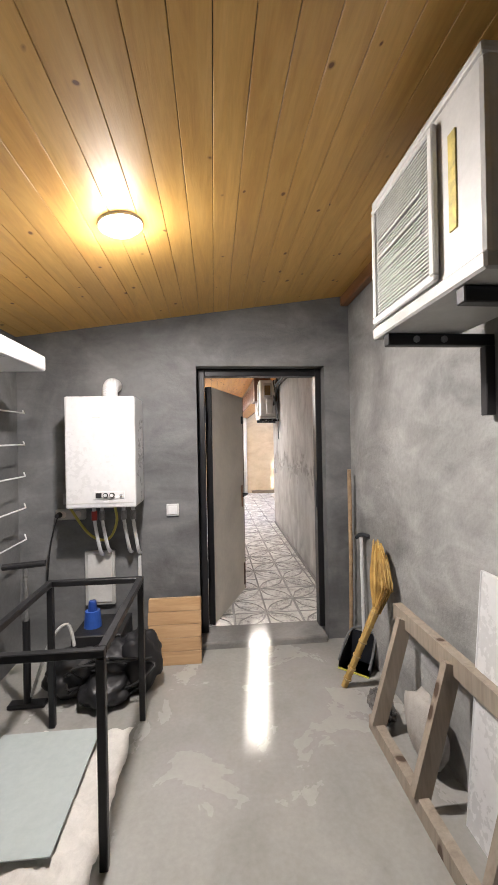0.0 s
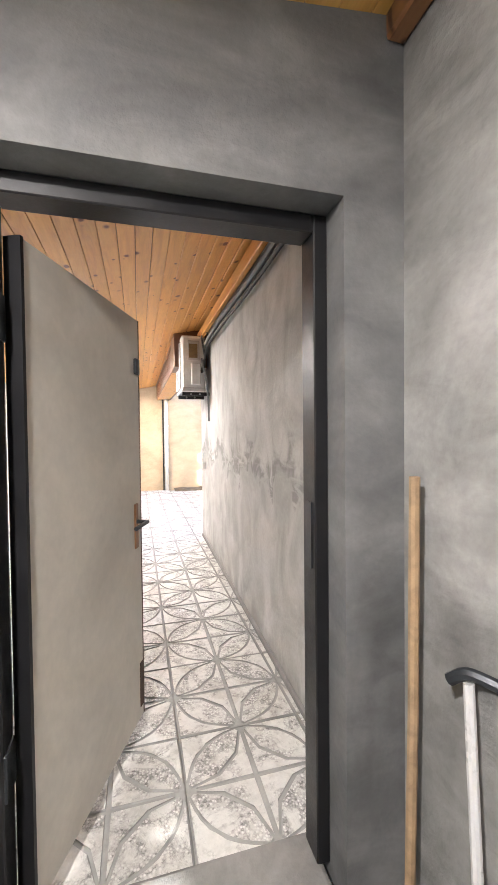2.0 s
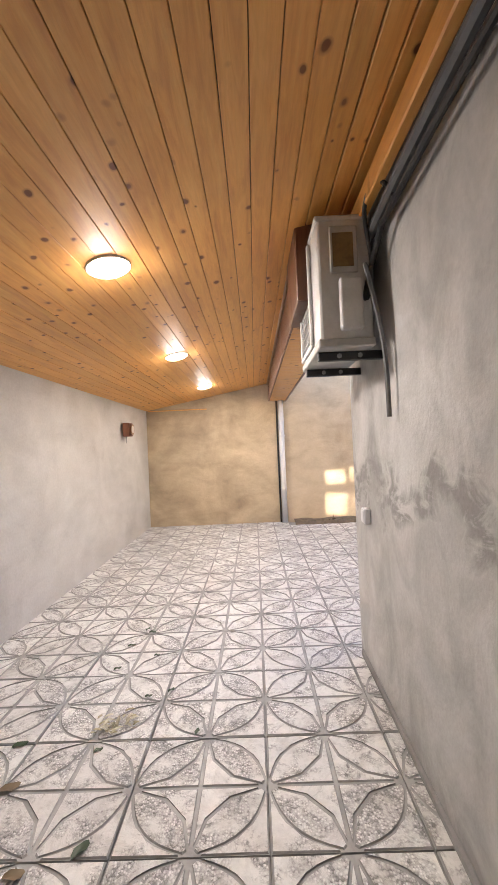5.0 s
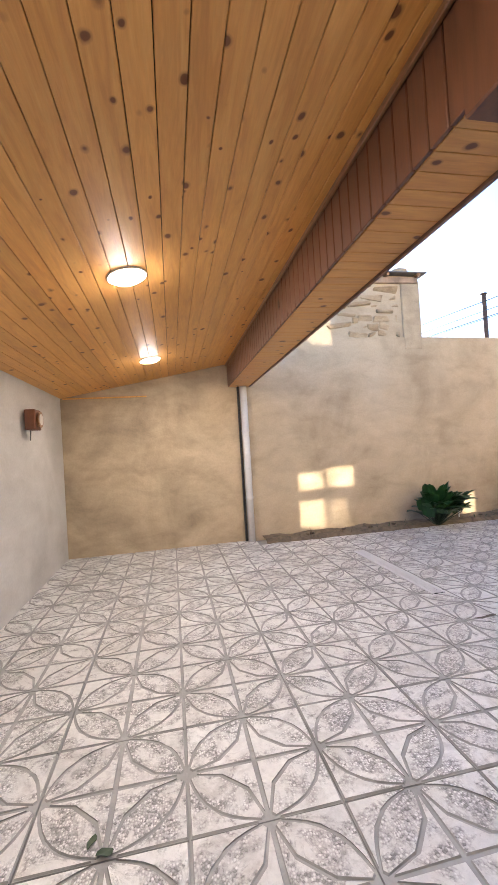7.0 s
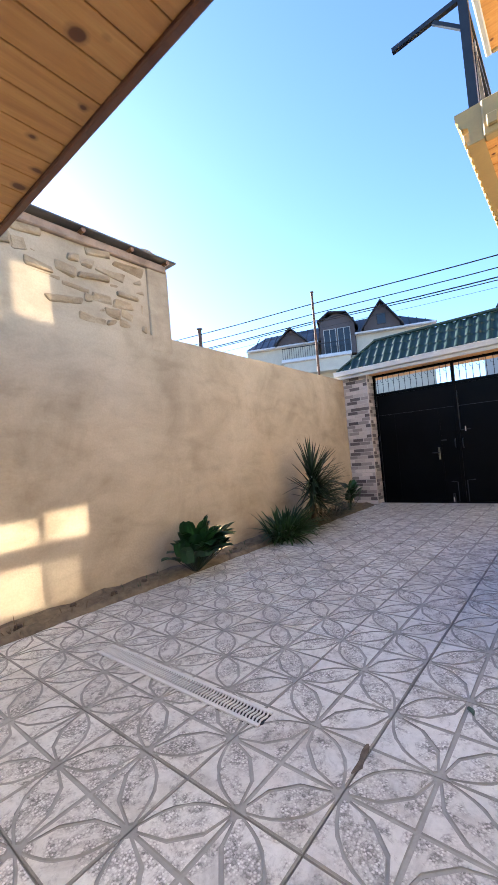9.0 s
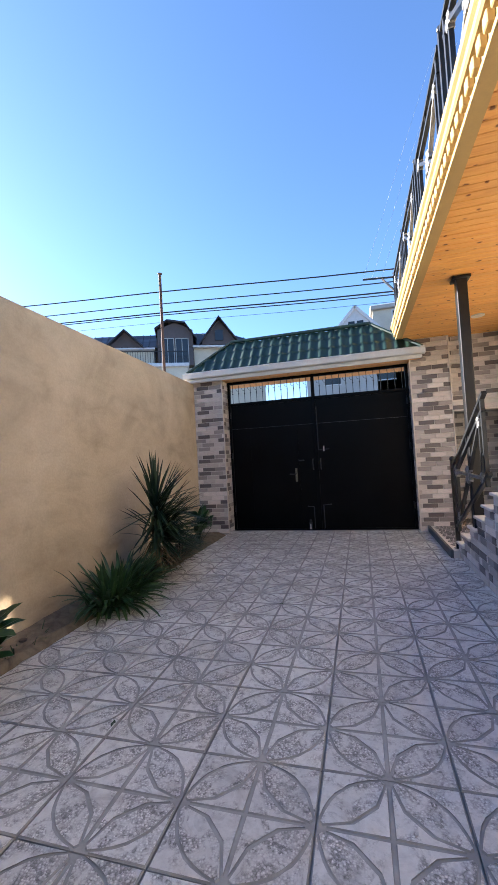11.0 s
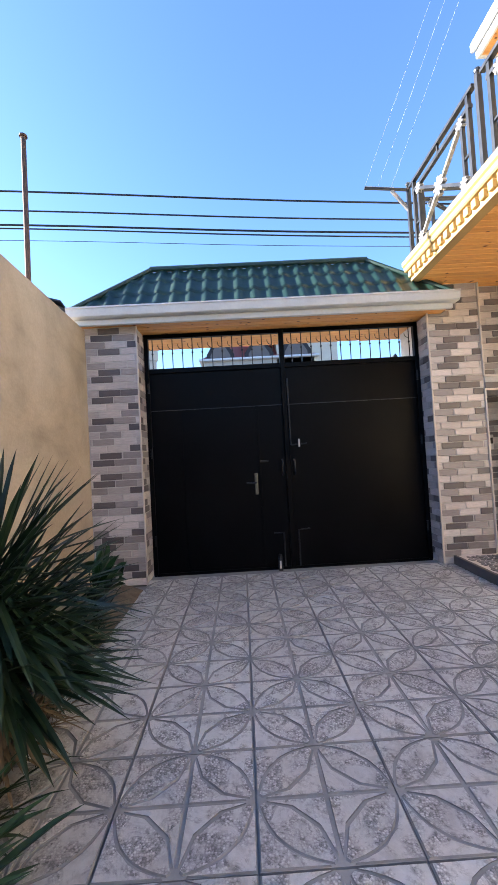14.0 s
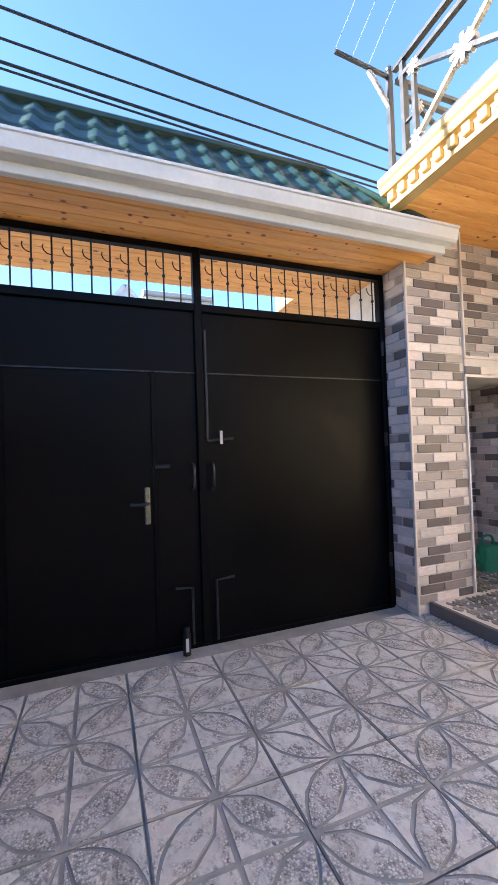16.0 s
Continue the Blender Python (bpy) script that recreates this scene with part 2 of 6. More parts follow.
def pine(name, a, b, c, rough=0.32, axis="y", coat=0.0, knots=1.0):
    """Lacquered pine boards: grain along the board, knots, each board its own tint."""
    m = Mat(name, rough)
    long, wide = 0.9, 9.0
    sc = {"y": (wide, long, wide), "x": (long, wide, wide), "z": (wide, wide, long)}[axis]
    g = m.node("NewGeometry")
    rnd = g.outputs["Random Per Island"]
    off = m.node("CombineXYZ", ins={0: m.math("MULTIPLY", rnd, 37.0), 1: m.math("MULTIPLY", rnd, 91.0), 2: 0.0})
    add = m.node("VectorMath", op="ADD", ins={0: g.outputs["Position"], 1: off.outputs[0]})
    vec = m.node("Mapping", ins={"Vector": add.outputs[0], "Scale": sc}).outputs[0]
    grain = m.noise(vec, 2.2, 6, 0.6, 1.2)
    fine = m.noise(vec, 14, 3, 0.6, 0.3)
    kn = {"y": (11.0, 8.5, 0.001), "x": (8.5, 11.0, 0.001), "z": (9.0, 9.0, 4.2)}[axis]
    kv = m.node("Mapping", ins={"Vector": add.outputs[0], "Scale": kn}).outputs[0]
    kv = m.node("VectorMath", op="ADD", ins={0: kv, 1: m.node("VectorMath", op="SCALE", ins={0: m.node("TexNoise", ins={"Vector": add.outputs[0], "Scale": 9.0}).outputs["Color"], "Scale": 0.35}).outputs[0]}).outputs[0]
    vo = m.node("TexVoronoi", ins={"Vector": kv, "Scale": 1.0, "Randomness": 1.0})
    pick = m.node("SeparateColor", ins={0: vo.outputs["Color"]})
    few = pick.outputs[0]
    size = m.math("MULTIPLY", m.math("ADD", pick.outputs[1], 0.45), knots)
    knot = m.ramp(m.math("DIVIDE", vo.outputs["Distance"], size), [(0.0, 1.0), (0.11, 0.95), (0.14, 0.4), (0.20, 0.0)])
    knot = m.math("MULTIPLY", knot, m.math("GREATER_THAN", few, 0.22))
    col = m.ramp(grain, [(0.25, a), (0.5, b), (0.78, c)])
    col = m.mix(col, m.ramp(fine, [(0.3, 0.8), (0.7, 1.0)]), 0.5, "MULTIPLY")
    col = m.mix(col, m.ramp(rnd, [(0.0, (0.82, 0.76, 0.70)), (0.5, (1, 0.97, 0.93)), (1.0, (1.0, 0.90, 0.80))]), 0.8, "MULTIPLY")
    col = m.mix(col, (a[0] * 0.24, a[1] * 0.15, a[2] * 0.10), knot)
    m.link(col, "Base Color")
    m.link(m.ramp(grain, [(0.3, rough - 0.06), (0.7, rough + 0.1)]), "Roughness")
    m.set("Coat Weight", coat).set("Coat Roughness", 0.28)
    m.bump(fine, 0.12, 0.004)
    return m.mat


PINE = pine("pine_ceiling", (0.62, 0.28, 0.07), (0.77, 0.395, 0.11), (0.85, 0.50, 0.17), 0.46, "y", 0.05, 1.0)
PINE_ROOM = pine("pine_room", (0.56, 0.315, 0.075), (0.68, 0.415, 0.115), (0.76, 0.50, 0.17), 0.42, "y", 0.12, 0.55)
PINE_X = pine("pine_soffit", (0.50, 0.235, 0.065), (0.63, 0.33, 0.10), (0.73, 0.43, 0.15), 0.4, "x", 0.15)
PINE_DARK = pine("pine_dark", (0.10, 0.042, 0.022), (0.145, 0.062, 0.034), (0.19, 0.085, 0.046), 0.4, "z", 0.15)
OAK = pine("oak_laminate", (0.40, 0.255, 0.13), (0.50, 0.34, 0.19), (0.58, 0.41, 0.25), 0.4, "x", 0.1)
RAW_WOOD = pine("raw_wood", (0.22, 0.19, 0.155), (0.31, 0.27, 0.225), (0.38, 0.34, 0.29), 0.75, "z")
BEAM_WOOD = pine("beam_wood", (0.17, 0.08, 0.035), (0.25, 0.12, 0.05), (0.33, 0.17, 0.075), 0.4, "y", 0.2)


def painted(name, color, rough=0.4, metal=0.0, dirt=0.35, scale=6.0, bump=0.06, **more):
    """Paint or coating with cloudy wear, scuffs and a slight unevenness."""
    m = Mat(name, rough, metal, **more)
    w = m.world()
    big = m.noise(w, scale, 5, 0.6, 0.6)
    fine = m.noise(w, scale * 14, 3, 0.6)
    lo = tuple(v * (1 - dirt) for v in color)
    m.link(m.mix(m.ramp(big, [(0.3, lo), (0.62, color)]), m.ramp(fine, [(0.3, 0.85), (0.7, 1.0)]), 0.5, "MULTIPLY"), "Base Color")
    m.link(m.ramp(m.math("ADD", m.math("MULTIPLY", big, 0.7), m.math("MULTIPLY", fine, 0.3)), [(0.3, max(rough - 0.1, 0.05)), (0.7, min(rough + 0.14, 1.0))]), "Roughness")
    m.bump(m.math("ADD", big, m.math("MULTIPLY", fine, 0.4)), bump, 0.01)
    return m.mat


WHITE = painted("white_enamel", (0.63, 0.635, 0.64), 0.28, 0, 0.06, 3)
WHITE_METAL = painted("white_metal", (0.66, 0.66, 0.64), 0.4, 0, 0.2, 5)
GREY_METAL = painted("grey_metal", (0.50, 0.50, 0.48), 0.42, 0, 0.3, 6)
GATE_BLACK = painted("gate_black", (0.0024, 0.0024, 0.0028), 0.4, 0.0, 0.6, 2.0, 0.14, Specular_IOR_Level=0.10)
IRON = painted("black_iron", (0.018, 0.018, 0.02), 0.38, 0.3, 0.3, 9)
GREY_IRON = painted("grey_iron", (0.035, 0.04, 0.046), 0.38, 0.4, 0.3, 9)
SILVER = painted("silver_patina", (0.36, 0.36, 0.36), 0.4, 0.7, 0.5, 22, 0.4)
ROOF_GREEN = painted("roof_green", (0.009, 0.034, 0.024), 0.42, 0.0, 0.3, 4, 0.05)
GUTTER = painted("gutter_white", (0.60, 0.62, 0.63), 0.4, 0, 0.12, 3)
CORNICE = painted("cornice_yellow", (0.43, 0.30, 0.12), 0.6, 0, 0.12, 4, 0.15)
CREAM = painted("cream_wall", (0.56, 0.47, 0.31), 0.8, 0, 0.1, 2, 0.2)
PVC = painted("pvc_white", (0.70, 0.71, 0.72), 0.35, 0, 0.1, 4)
DOOR_CREAM = painted("door_cream", (0.74, 0.69, 0.62), 0.5, 0, 0.22, 2.2, 0.12)
RUST = painted("rusty_pole", (0.12, 0.07, 0.05), 0.75, 0.2, 0.5, 12, 0.2)
BLACK_PLASTIC = painted("black_plastic", (0.015, 0.015, 0.017), 0.5, 0, 0.3, 8)
CABLE = painted("cable_black", (0.012, 0.012, 0.013), 0.5, 0, 0.2, 8)
CABLE_GREY = painted("cable_grey", (0.13, 0.135, 0.14), 0.55, 0, 0.3, 8)
MORTAR = painted("mortar", (0.62, 0.60, 0.57), 0.9, 0, 0.15, 9, 0.2)
TRIM_PALE = painted("trim_pale", (0.68, 0.63, 0.58), 0.5, 0, 0.1, 5)
FAR_WALL = painted("far_wall", (0.42, 0.42, 0.40), 0.85, 0, 0.15, 0.8)
FAR_ROOF = painted("far_roof", (0.03, 0.03, 0.034), 0.8, 0.0, 0.25, 0.8)
DARK_GLASS = painted("dark_glass", (0.02, 0.025, 0.03), 0.08, 0, 0.2, 2, 0.01)
CONCRETE_EDGE = painted("concrete_edge", (0.13, 0.125, 0.12), 0.8, 0, 0.3, 9, 0.3)
SOIL = painted("soil", (0.22, 0.175, 0.12), 0.95, 0, 0.55, 11, 0.8)


def glow(name, color, strength):
    m = bpy.data.materials.new(name)
    m.use_nodes = True
    b = m.node_tree.nodes["Principled BSDF"]
    b.inputs["Base Color"].default_value = (0.9, 0.9, 0.9, 1)
    b.inputs["Emission Color"].default_value = (*color, 1)
    b.inputs["Emission Strength"].default_value = strength
    return m


LAMP_GLOW = glow("lamp_glow", (1.0, 0.95, 0.86), 14.0)
LAMP_GLOW_ROOM = glow("lamp_glow_room", (1.0, 0.95, 0.88), 16.0)


def tile_material(name, a, b, rough, worn):
    """Cast cement paving: smooth worn skin, with exposed gritty stone where it has broken away."""
    m = Mat(name, rough)
    w = m.world()
    rnd = m.node("ObjectInfo").outputs["Random"]
    big = m.noise(w, 1.7, 4, 0.6, 0.5)
    mid = m.noise(w, 9, 6, 0.68, 0.7)
    patchy = m.ramp(m.math("ADD", m.math("MULTIPLY", mid, 0.75), m.math("MULTIPLY", big, 0.25)), [(worn - 0.05, 0.0), (worn + 0.05, 1.0)])
    col = m.ramp(big, [(0.3, a), (0.7, b)])
    col = m.mix(col, m.ramp(m.noise(w, 30, 5, 0.7), [(0.35, 0.84), (0.62, 1.0)]), 0.8, "MULTIPLY")
    grit = m.node("TexVoronoi", ins={"Vector": w, "Scale": 105.0})
    pick = m.node("SeparateColor", ins={0: grit.outputs["Color"]}).outputs[0]
    grain = m.ramp(pick, [(0.0, (0.22, 0.216, 0.21)), (0.34, (0.48, 0.475, 0.46)), (0.62, (0.84, 0.835, 0.82)), (1.0, (0.97, 0.965, 0.95))])
    grain = m.mix(grain, m.ramp(grit.outputs["Distance"], [(0.25, 1.0), (0.6, 0.55)]), 1.0, "MULTIPLY")
    col = m.mix(col, grain, m.math("MULTIPLY", patchy, 0.85))
    grime = m.noise(w, 4.2, 6, 0.68, 1.0)
    col = m.mix(col, m.ramp(grime, [(0.34, (0.70, 0.69, 0.68)), (0.5, (1.0, 1.0, 1.0))]), 0.85, "MULTIPLY")
    col = m.mix(col, m.ramp(rnd, [(0.0, (0.84, 0.83, 0.82)), (1.0, (1.0, 1.0, 1.0))]), 1.0, "MULTIPLY")
    m.link(col, "Base Color")
    m.link(m.ramp(mid, [(0.3, rough - 0.14), (0.7, rough + 0.14)]), "Roughness")
    m.bump(m.math("ADD", m.math("MULTIPLY", m.math("SUBTRACT", 1.0, grit.outputs["Distance"]), m.math("MULTIPLY", patchy, 0.8)), m.math("MULTIPLY", mid, 1.2)), 0.6, 0.008)
    return m.mat


TILE = tile_material("paving_top", (0.74, 0.74, 0.715), (0.86, 0.86, 0.83), 0.38, 0.53)
TILE_LEAF = tile_material("paving_leaf", (0.74, 0.74, 0.715), (0.86, 0.86, 0.83), 0.38, 0.485)
TILE_GROOVE = painted("paving_groove", (0.41, 0.41, 0.395), 0.6, 0, 0.35, 5, 0.3)


def brick_material(name, tone):
    """Clinker facing tile of one firing, each a little different."""
    m = Mat(name, 0.45)
    rnd = m.node("ObjectInfo").outputs["Random"]
    col = m.ramp(rnd, [(0.0, tuple(v * 0.8 for v in tone)), (1.0, tuple(min(1, v * 1.22) for v in tone))])
    streak = m.noise(m.world((1.5, 1.5, 9)), 9, 5, 0.65, 0.4)
    m.link(m.mix(col, m.ramp(streak, [(0.3, 0.78), (0.7, 1.06)]), 1.0, "MULTIPLY"), "Base Color")
    m.link(m.ramp(streak, [(0.3, 0.34), (0.7, 0.58)]), "Roughness")
    m.bump(streak, 0.2, 0.004)
    return m.mat


BRICKS = [brick_material("clinker_dark", (0.14, 0.122, 0.126)), brick_material("clinker_mid", (0.33, 0.30, 0.297)), brick_material("clinker_light", (0.57, 0.523, 0.51)), brick_material("clinker_buff", (0.64, 0.59, 0.57))]

# ---- large structure ----
CELL = 0.28                    # half a paving slab
WX, DOOR_Y, NY = 1.43, 5.36, 14.33    # long side wall, door wall, yard's end wall


def wall(name, bm, mat, label, cat="wall"):
    return tagged(mesh_ob(name, bm, mat), label, cat, kind="structure")


wall("floor_room", box(-0.95, WX, -0.6, DOOR_Y, -0.15, 0.004), SCREED, "polished grey cement screed floor with stains", "floor")
wall("ground", box(-400, 400, -400, 400, -0.30, -0.16), SOIL, "bare earth ground under and around the houses", "ground")

bm = bmesh.new()
add_box(bm, -0.95, 0.300, DOOR_Y, DOOR_Y + 0.2, 0, 2.6)
add_box(bm, 1.232, WX, DOOR_Y, DOOR_Y + 0.2, 0, 2.6)
add_box(bm, 0.300, 1.232, DOOR_Y, DOOR_Y + 0.2, 1.998, 2.6)
wall("wall_door", bm, CEMENT_ROOM, "dark grey trowelled cement wall with a doorway")
wall("door_sill", box(0.30, 1.21, DOOR_Y - 0.05, DOOR_Y + 0.21, -0.1, 0.055, 0.015, 2), SILL, "rough broken cement door sill", "sill")
wall("wall_room_left", box(-1.15, -0.92, -0.6, DOOR_Y, -0.1, 2.7), CEMENT_ROOM, "dark grey trowelled cement wall")
# Unseen back wall; its slot is added to pass the floor streak's lamp.
bm = bmesh.new()
for x0, x1, z0, z1 in ((-1.15, -0.16, -0.1, 2.8), (0.06, WX + 0.2, -0.1, 2.8), (-0.16, 0.06, -0.1, 1.5), (-0.16, 0.06, 2.15, 2.8)):
    add_box(bm, x0, x1, -0.8, -0.6, z0, z1)
wall("wall_room_back", bm, CEMENT_ROOM, "dark grey trowelled cement wall, unseen, with an added narrow slot")
bm = bmesh.new()
plan = [(1.42, 5.36), (1.50, 9.7), (1.75, 9.7), (1.75, 5.36)]
prism(bm, plan, -0.1, 2.75)
wall("wall_long", bm, CEMENT_YARD, "grey blotchy cement-rendered wall with damp stains")
wall("wall_room_right", box(1.42, 1.75, -0.6, 5.36, -0.1, 2.75), CEMENT_SIDE_DIM, "grey blotchy trowelled cement wall")
wall("wall_carport_left", box(-1.3, -1.11, DOOR_Y + 0.2, NY, -0.1, 2.4), CEMENT_PALE, "pale grey cement-rendered wall of the carport")
YE = 14.57                     # the yard wall's face at the gate pier
bm = prism(bmesh.new(), [(-1.3, NY), (4.3, NY), (9.64, YE), (9.64, YE + 0.22), (4.3, NY + 0.22), (-1.3, NY + 0.22)], -0.1, 2.9)
wall("wall_yard_end", bm, STUCCO, "tan sand-cement rendered yard wall with damp patches")
wall("wall_carport_end", box(-1.11, 1.3, NY - 0.012, NY, -0.1, 2.6), STUCCO_DAMP, "damp-stained tan rendered wall under the carport")
wall("house_wall_south", box(WX + 0.25, 9.75, 8.8, 9.0, -0.1, 3.3), CREAM, "cream rendered house wall under the balcony")


def planks(name, mat, x0, x1, y0, y1, zf, width, label, thick=0.02, gap=0.006, c=0.004):
    """Tongue-and-groove boards side by side, in one mesh, on a sloping plane z = zf(x)."""
    bm = bmesh.new()
    n = max(1, round((x1 - x0) / width))
    w = (x1 - x0) / n
    for i in range(n):
        a, b = x0 + i * w + gap / 2, x0 + (i + 1) * w - gap / 2
        pr = [(a, zf(a) + c), (a + c, zf(a)), (b - c, zf(b)), (b, zf(b) + c), (b, zf(b) + thick), (a, zf(a) + thick)]
        lo = [bm.verts.new((p[0], y0, p[1])) for p in pr]
        hi = [bm.verts.new((p[0], y1, p[1])) for p in pr]
        for k in range(6):
            bm.faces.new((lo[k], lo[(k + 1) % 6], hi[(k + 1) % 6], hi[k]))
        bm.faces.new(lo), bm.faces.new(hi)
    return tagged(mesh_ob(name, bm, mat), label, "ceiling", kind="structure")


def room_z(x):
    return 2.21 + 0.135 * (x + 0.85)


def port_z(x):
    return 2.12 + 0.185 * (x + 1.08)


planks("ceiling_room", PINE_ROOM, -0.95, WX - 0.012, -0.6, DOOR_Y, room_z, 0.098, "lacquered knotty pine plank ceiling of the store room", 0.02, 0.002, 0.0013)
planks("ceiling_carport", PINE, -1.11, 1.16, DOOR_Y + 0.2, NY, port_z, 0.093, "lacquered knotty pine plank ceiling of the carport", 0.02, 0.003, 0.002)
planks("ceiling_carport_side", PINE, 1.16, WX, DOOR_Y + 0.2, 9.55, port_z, 0.09, "lacquered knotty pine planks beside the long wall")
bm = bmesh.new()
for x0, x1, y0, y1, f in ((-1.2, WX + 0.25, -0.8, DOOR_Y + 0.2, room_z), (-1.3, 1.5, DOOR_Y + 0.2, NY + 0.2, port_z)):
    vs = [bm.verts.new((x, y, f(x) + dz)) for dz in (0.026, 0.14) for x, y in ((x0, y0), (x1, y0), (x1, y1), (x0, y1))]
    for f4 in ((0, 1, 2, 3), (7, 6, 5, 4), (0, 4, 5, 1), (1, 5, 6, 2), (2, 6, 7, 3), (3, 7, 4, 0)):
        bm.faces.new([vs[i] for i in f4])
tagged(mesh_ob("roof_deck", bm, FAR_ROOF), "dark sheet roof over the store room and carport", "roof", kind="structure")

# the carport's edge beam, boxed in boards
beam = thing("carport_beam", (1.13, 9.58, 2.2), "boxed carport edge beam clad in dark and honey pine boards", "beam", kind="structure")
n = 52
for i in range(n):
    L = (NY - 9.6) / n
    part("board", box(0, 0.018, i * L + 0.003, (i + 1) * L - 0.003, 0.0, 0.345, 0.003), PINE_DARK, beam)
    part("soffit_board", box(0.02, 0.30, i * L + 0.0015, (i + 1) * L - 0.0015, 0.0, 0.016, 0.0015), PINE_X, beam)
part("core", box(0.02, 0.30, 0, NY - 9.6, 0.018, 0.36), PINE_DARK, beam)
part("outer_trim", box(0.30, 0.325, 0, NY - 9.6, -0.012, 0.37, 0.004), PINE_DARK, beam)
part("inner_trim", box(-0.022, -0.002, 0, NY - 9.6, 0.30, 0.335, 0.004), BEAM_WOOD, beam)
tagged(mesh_ob("beam_end_box", box(1.10, 1.60, 9.1, 9.58, 2.14, 2.62, 0.006), PINE_DARK), "dark boarded box end of the eave", "trim", kind="structure")

# ---- gate and its porch ----
GX, GY0, GY1 = 9.99, 10.6, 13.99
gate = thing("metal_gate", (GX, GY0, 0), "black painted sheet-steel double gate with a barred fanlight", "gate")
W = GY1 - GY0
MID = 1.70
for a, b in ((0.05, MID - 0.02), (MID + 0.03, W - 0.05)):
    part("panel", box(0.0, 0.03, a, b, 0.004, 2.46, 0.003), GATE_BLACK, gate)
for a, b in ((0.0, 0.05), (W - 0.05, W), (MID - 0.03, MID + 0.03)):
    part("frame_post", box(-0.03, 0.04, a, b, 0.0, 2.925, 0.005), GATE_BLACK, gate)
for z0, z1 in ((2.44, 2.50), (2.875, 2.925)):
    part("frame_rail", box(-0.025, 0.035, 0.0, W, z0, z1, 0.005), GATE_BLACK, gate)
part("bottom_rail", box(-0.012, 0.036, 0.0, W, -0.04, 0.014, 0.003), GATE_BLACK, gate)
part("cross_seam", box(-0.008, 0.0, 0.05, W - 0.05, 1.98, 1.988), GREY_IRON, gate, "dusty weld seam")

left_pier = thing("gate_pier", (9.62, GY1, 0), "gate pier clad in mixed grey and buff clinker tiles", "pier", "gate piers", "structure")
part("core", box(0.01, 0.45, 0.01, YE + 0.1 - GY1, 0, 2.925), MORTAR, left_pier)
right_pier = thing("gate_pier", (9.71, GY0, 0), "house corner clad in mixed grey and buff clinker tiles", "pier", "gate piers", "structure")
part("core", box(0.01, 0.8, 9.96 - GY0, -0.01, 0, 3.29), MORTAR, right_pier)

# roof of the gate porch
GZ = 3.055
porch = thing("gate_roof", (9.46, 10.42, GZ), "hipped gate roof of green pressed metal tiles", "roof", kind="structure")
RX, RL = 1.25, 4.2           # depth and length of the roof
bm = bmesh.new()
for i in range(12):
    add_box(bm, 0.03 + i * 0.1 + 0.003, 0.03 + (i + 1) * 0.1 - 0.003, 0.0, RL, -0.128, -0.112, None, 0.003)
part("soffit", bm, PINE, porch)


def metal_tiles(hx, hz, length, hip, front):
    """A pressed metal tile sheet: waves down the slope, a scalloped step at each course."""
    bm = bmesh.new()
    nu, courses = int(length / 0.0152), 3
    for c in range(courses):
        rows = []
        for v, up in ((c / courses, -0.004), (c / courses, 0.032), ((c + 0.12) / courses, 0.03), ((c + 0.5) / courses, 0.018), ((c + 1.0) / courses, 0.003)):
            a, b = hip * v, length - hip * v
            row = []
            for i in range(nu + 1):
                y = min(max(length * i / nu, a), b)
                wave = math.cos(math.tau * y / 0.183)
                w = v - 0.016 * wave if 0 < v < 1 else v
                row.append(bm.verts.new((front * (1 - w) + hx * w, y, hz * w + up + 0.021 * wave + 0.006 * wave * wave)))
            rows.append(row)
        for r0, r1 in zip(rows, rows[1:]):
            for i in range(nu):
                if (r0[i].co - r0[i + 1].co).length > 1e-5 or (r1[i].co - r1[i + 1].co).length > 1e-5:
                    bm.faces.new((r0[i], r0[i + 1], r1[i + 1], r1[i]))
    return bm


RIDGE = 0.48
shade(part("front_slope", metal_tiles(RIDGE, 0.64, RL, 0.78, -0.02), ROOF_GREEN, porch))
shade(part("rear_slope", metal_tiles(RIDGE, 0.64, RL, 0.78, RX), ROOF_GREEN, porch))
for y0, y1 in ((0.0, 0.78), (RL, RL - 0.78)):
    bm = bmesh.new()
    for a, b, c in (((-0.02, y0, 0.01), (RX, y0, 0.01), (RIDGE, y1, 0.64)),):
        bm.faces.new([bm.verts.new(p) for p in (a, b, c)])
    bmesh.ops.solidify(bm, geom=bm.faces[:], thickness=0.01)
    part("hip_end", bm, ROOF_GREEN, porch)
    for x in (-0.02, RX):
        part("hip_cap", add_tube(bmesh.new(), [(x, y0, 0.03), (RIDGE, y1, 0.67)], 0.028, 8), ROOF_GREEN, porch)
part("ridge_cap", add_tube(bmesh.new(), [(RIDGE, 0.76, 0.67), (RIDGE, RL - 0.76, 0.67)], 0.035, 8), ROOF_GREEN, porch)


def gutter(length):
    """A box gutter with a lipped and curved front, swept along y."""
    pr = [(0.0, -0.10), (-0.085, -0.10), (-0.105, -0.088), (-0.118, -0.03), (-0.12, -0.012), (-0.132, -0.008), (-0.132, 0.008), (-0.112, 0.008), (-0.10, -0.06), (0.0, -0.075)]
    bm = bmesh.new()
    ends = [[bm.verts.new((x, y, z)) for x, z in pr] for y in (-0.04, length + 0.04)]
    for k in range(len(pr)):
        j = (k + 1) % len(pr)
        bm.faces.new((ends[0][k], ends[0][j], ends[1][j], ends[1][k]))
    bm.faces.new(ends[0]), bm.faces.new(ends[1])
    return bm


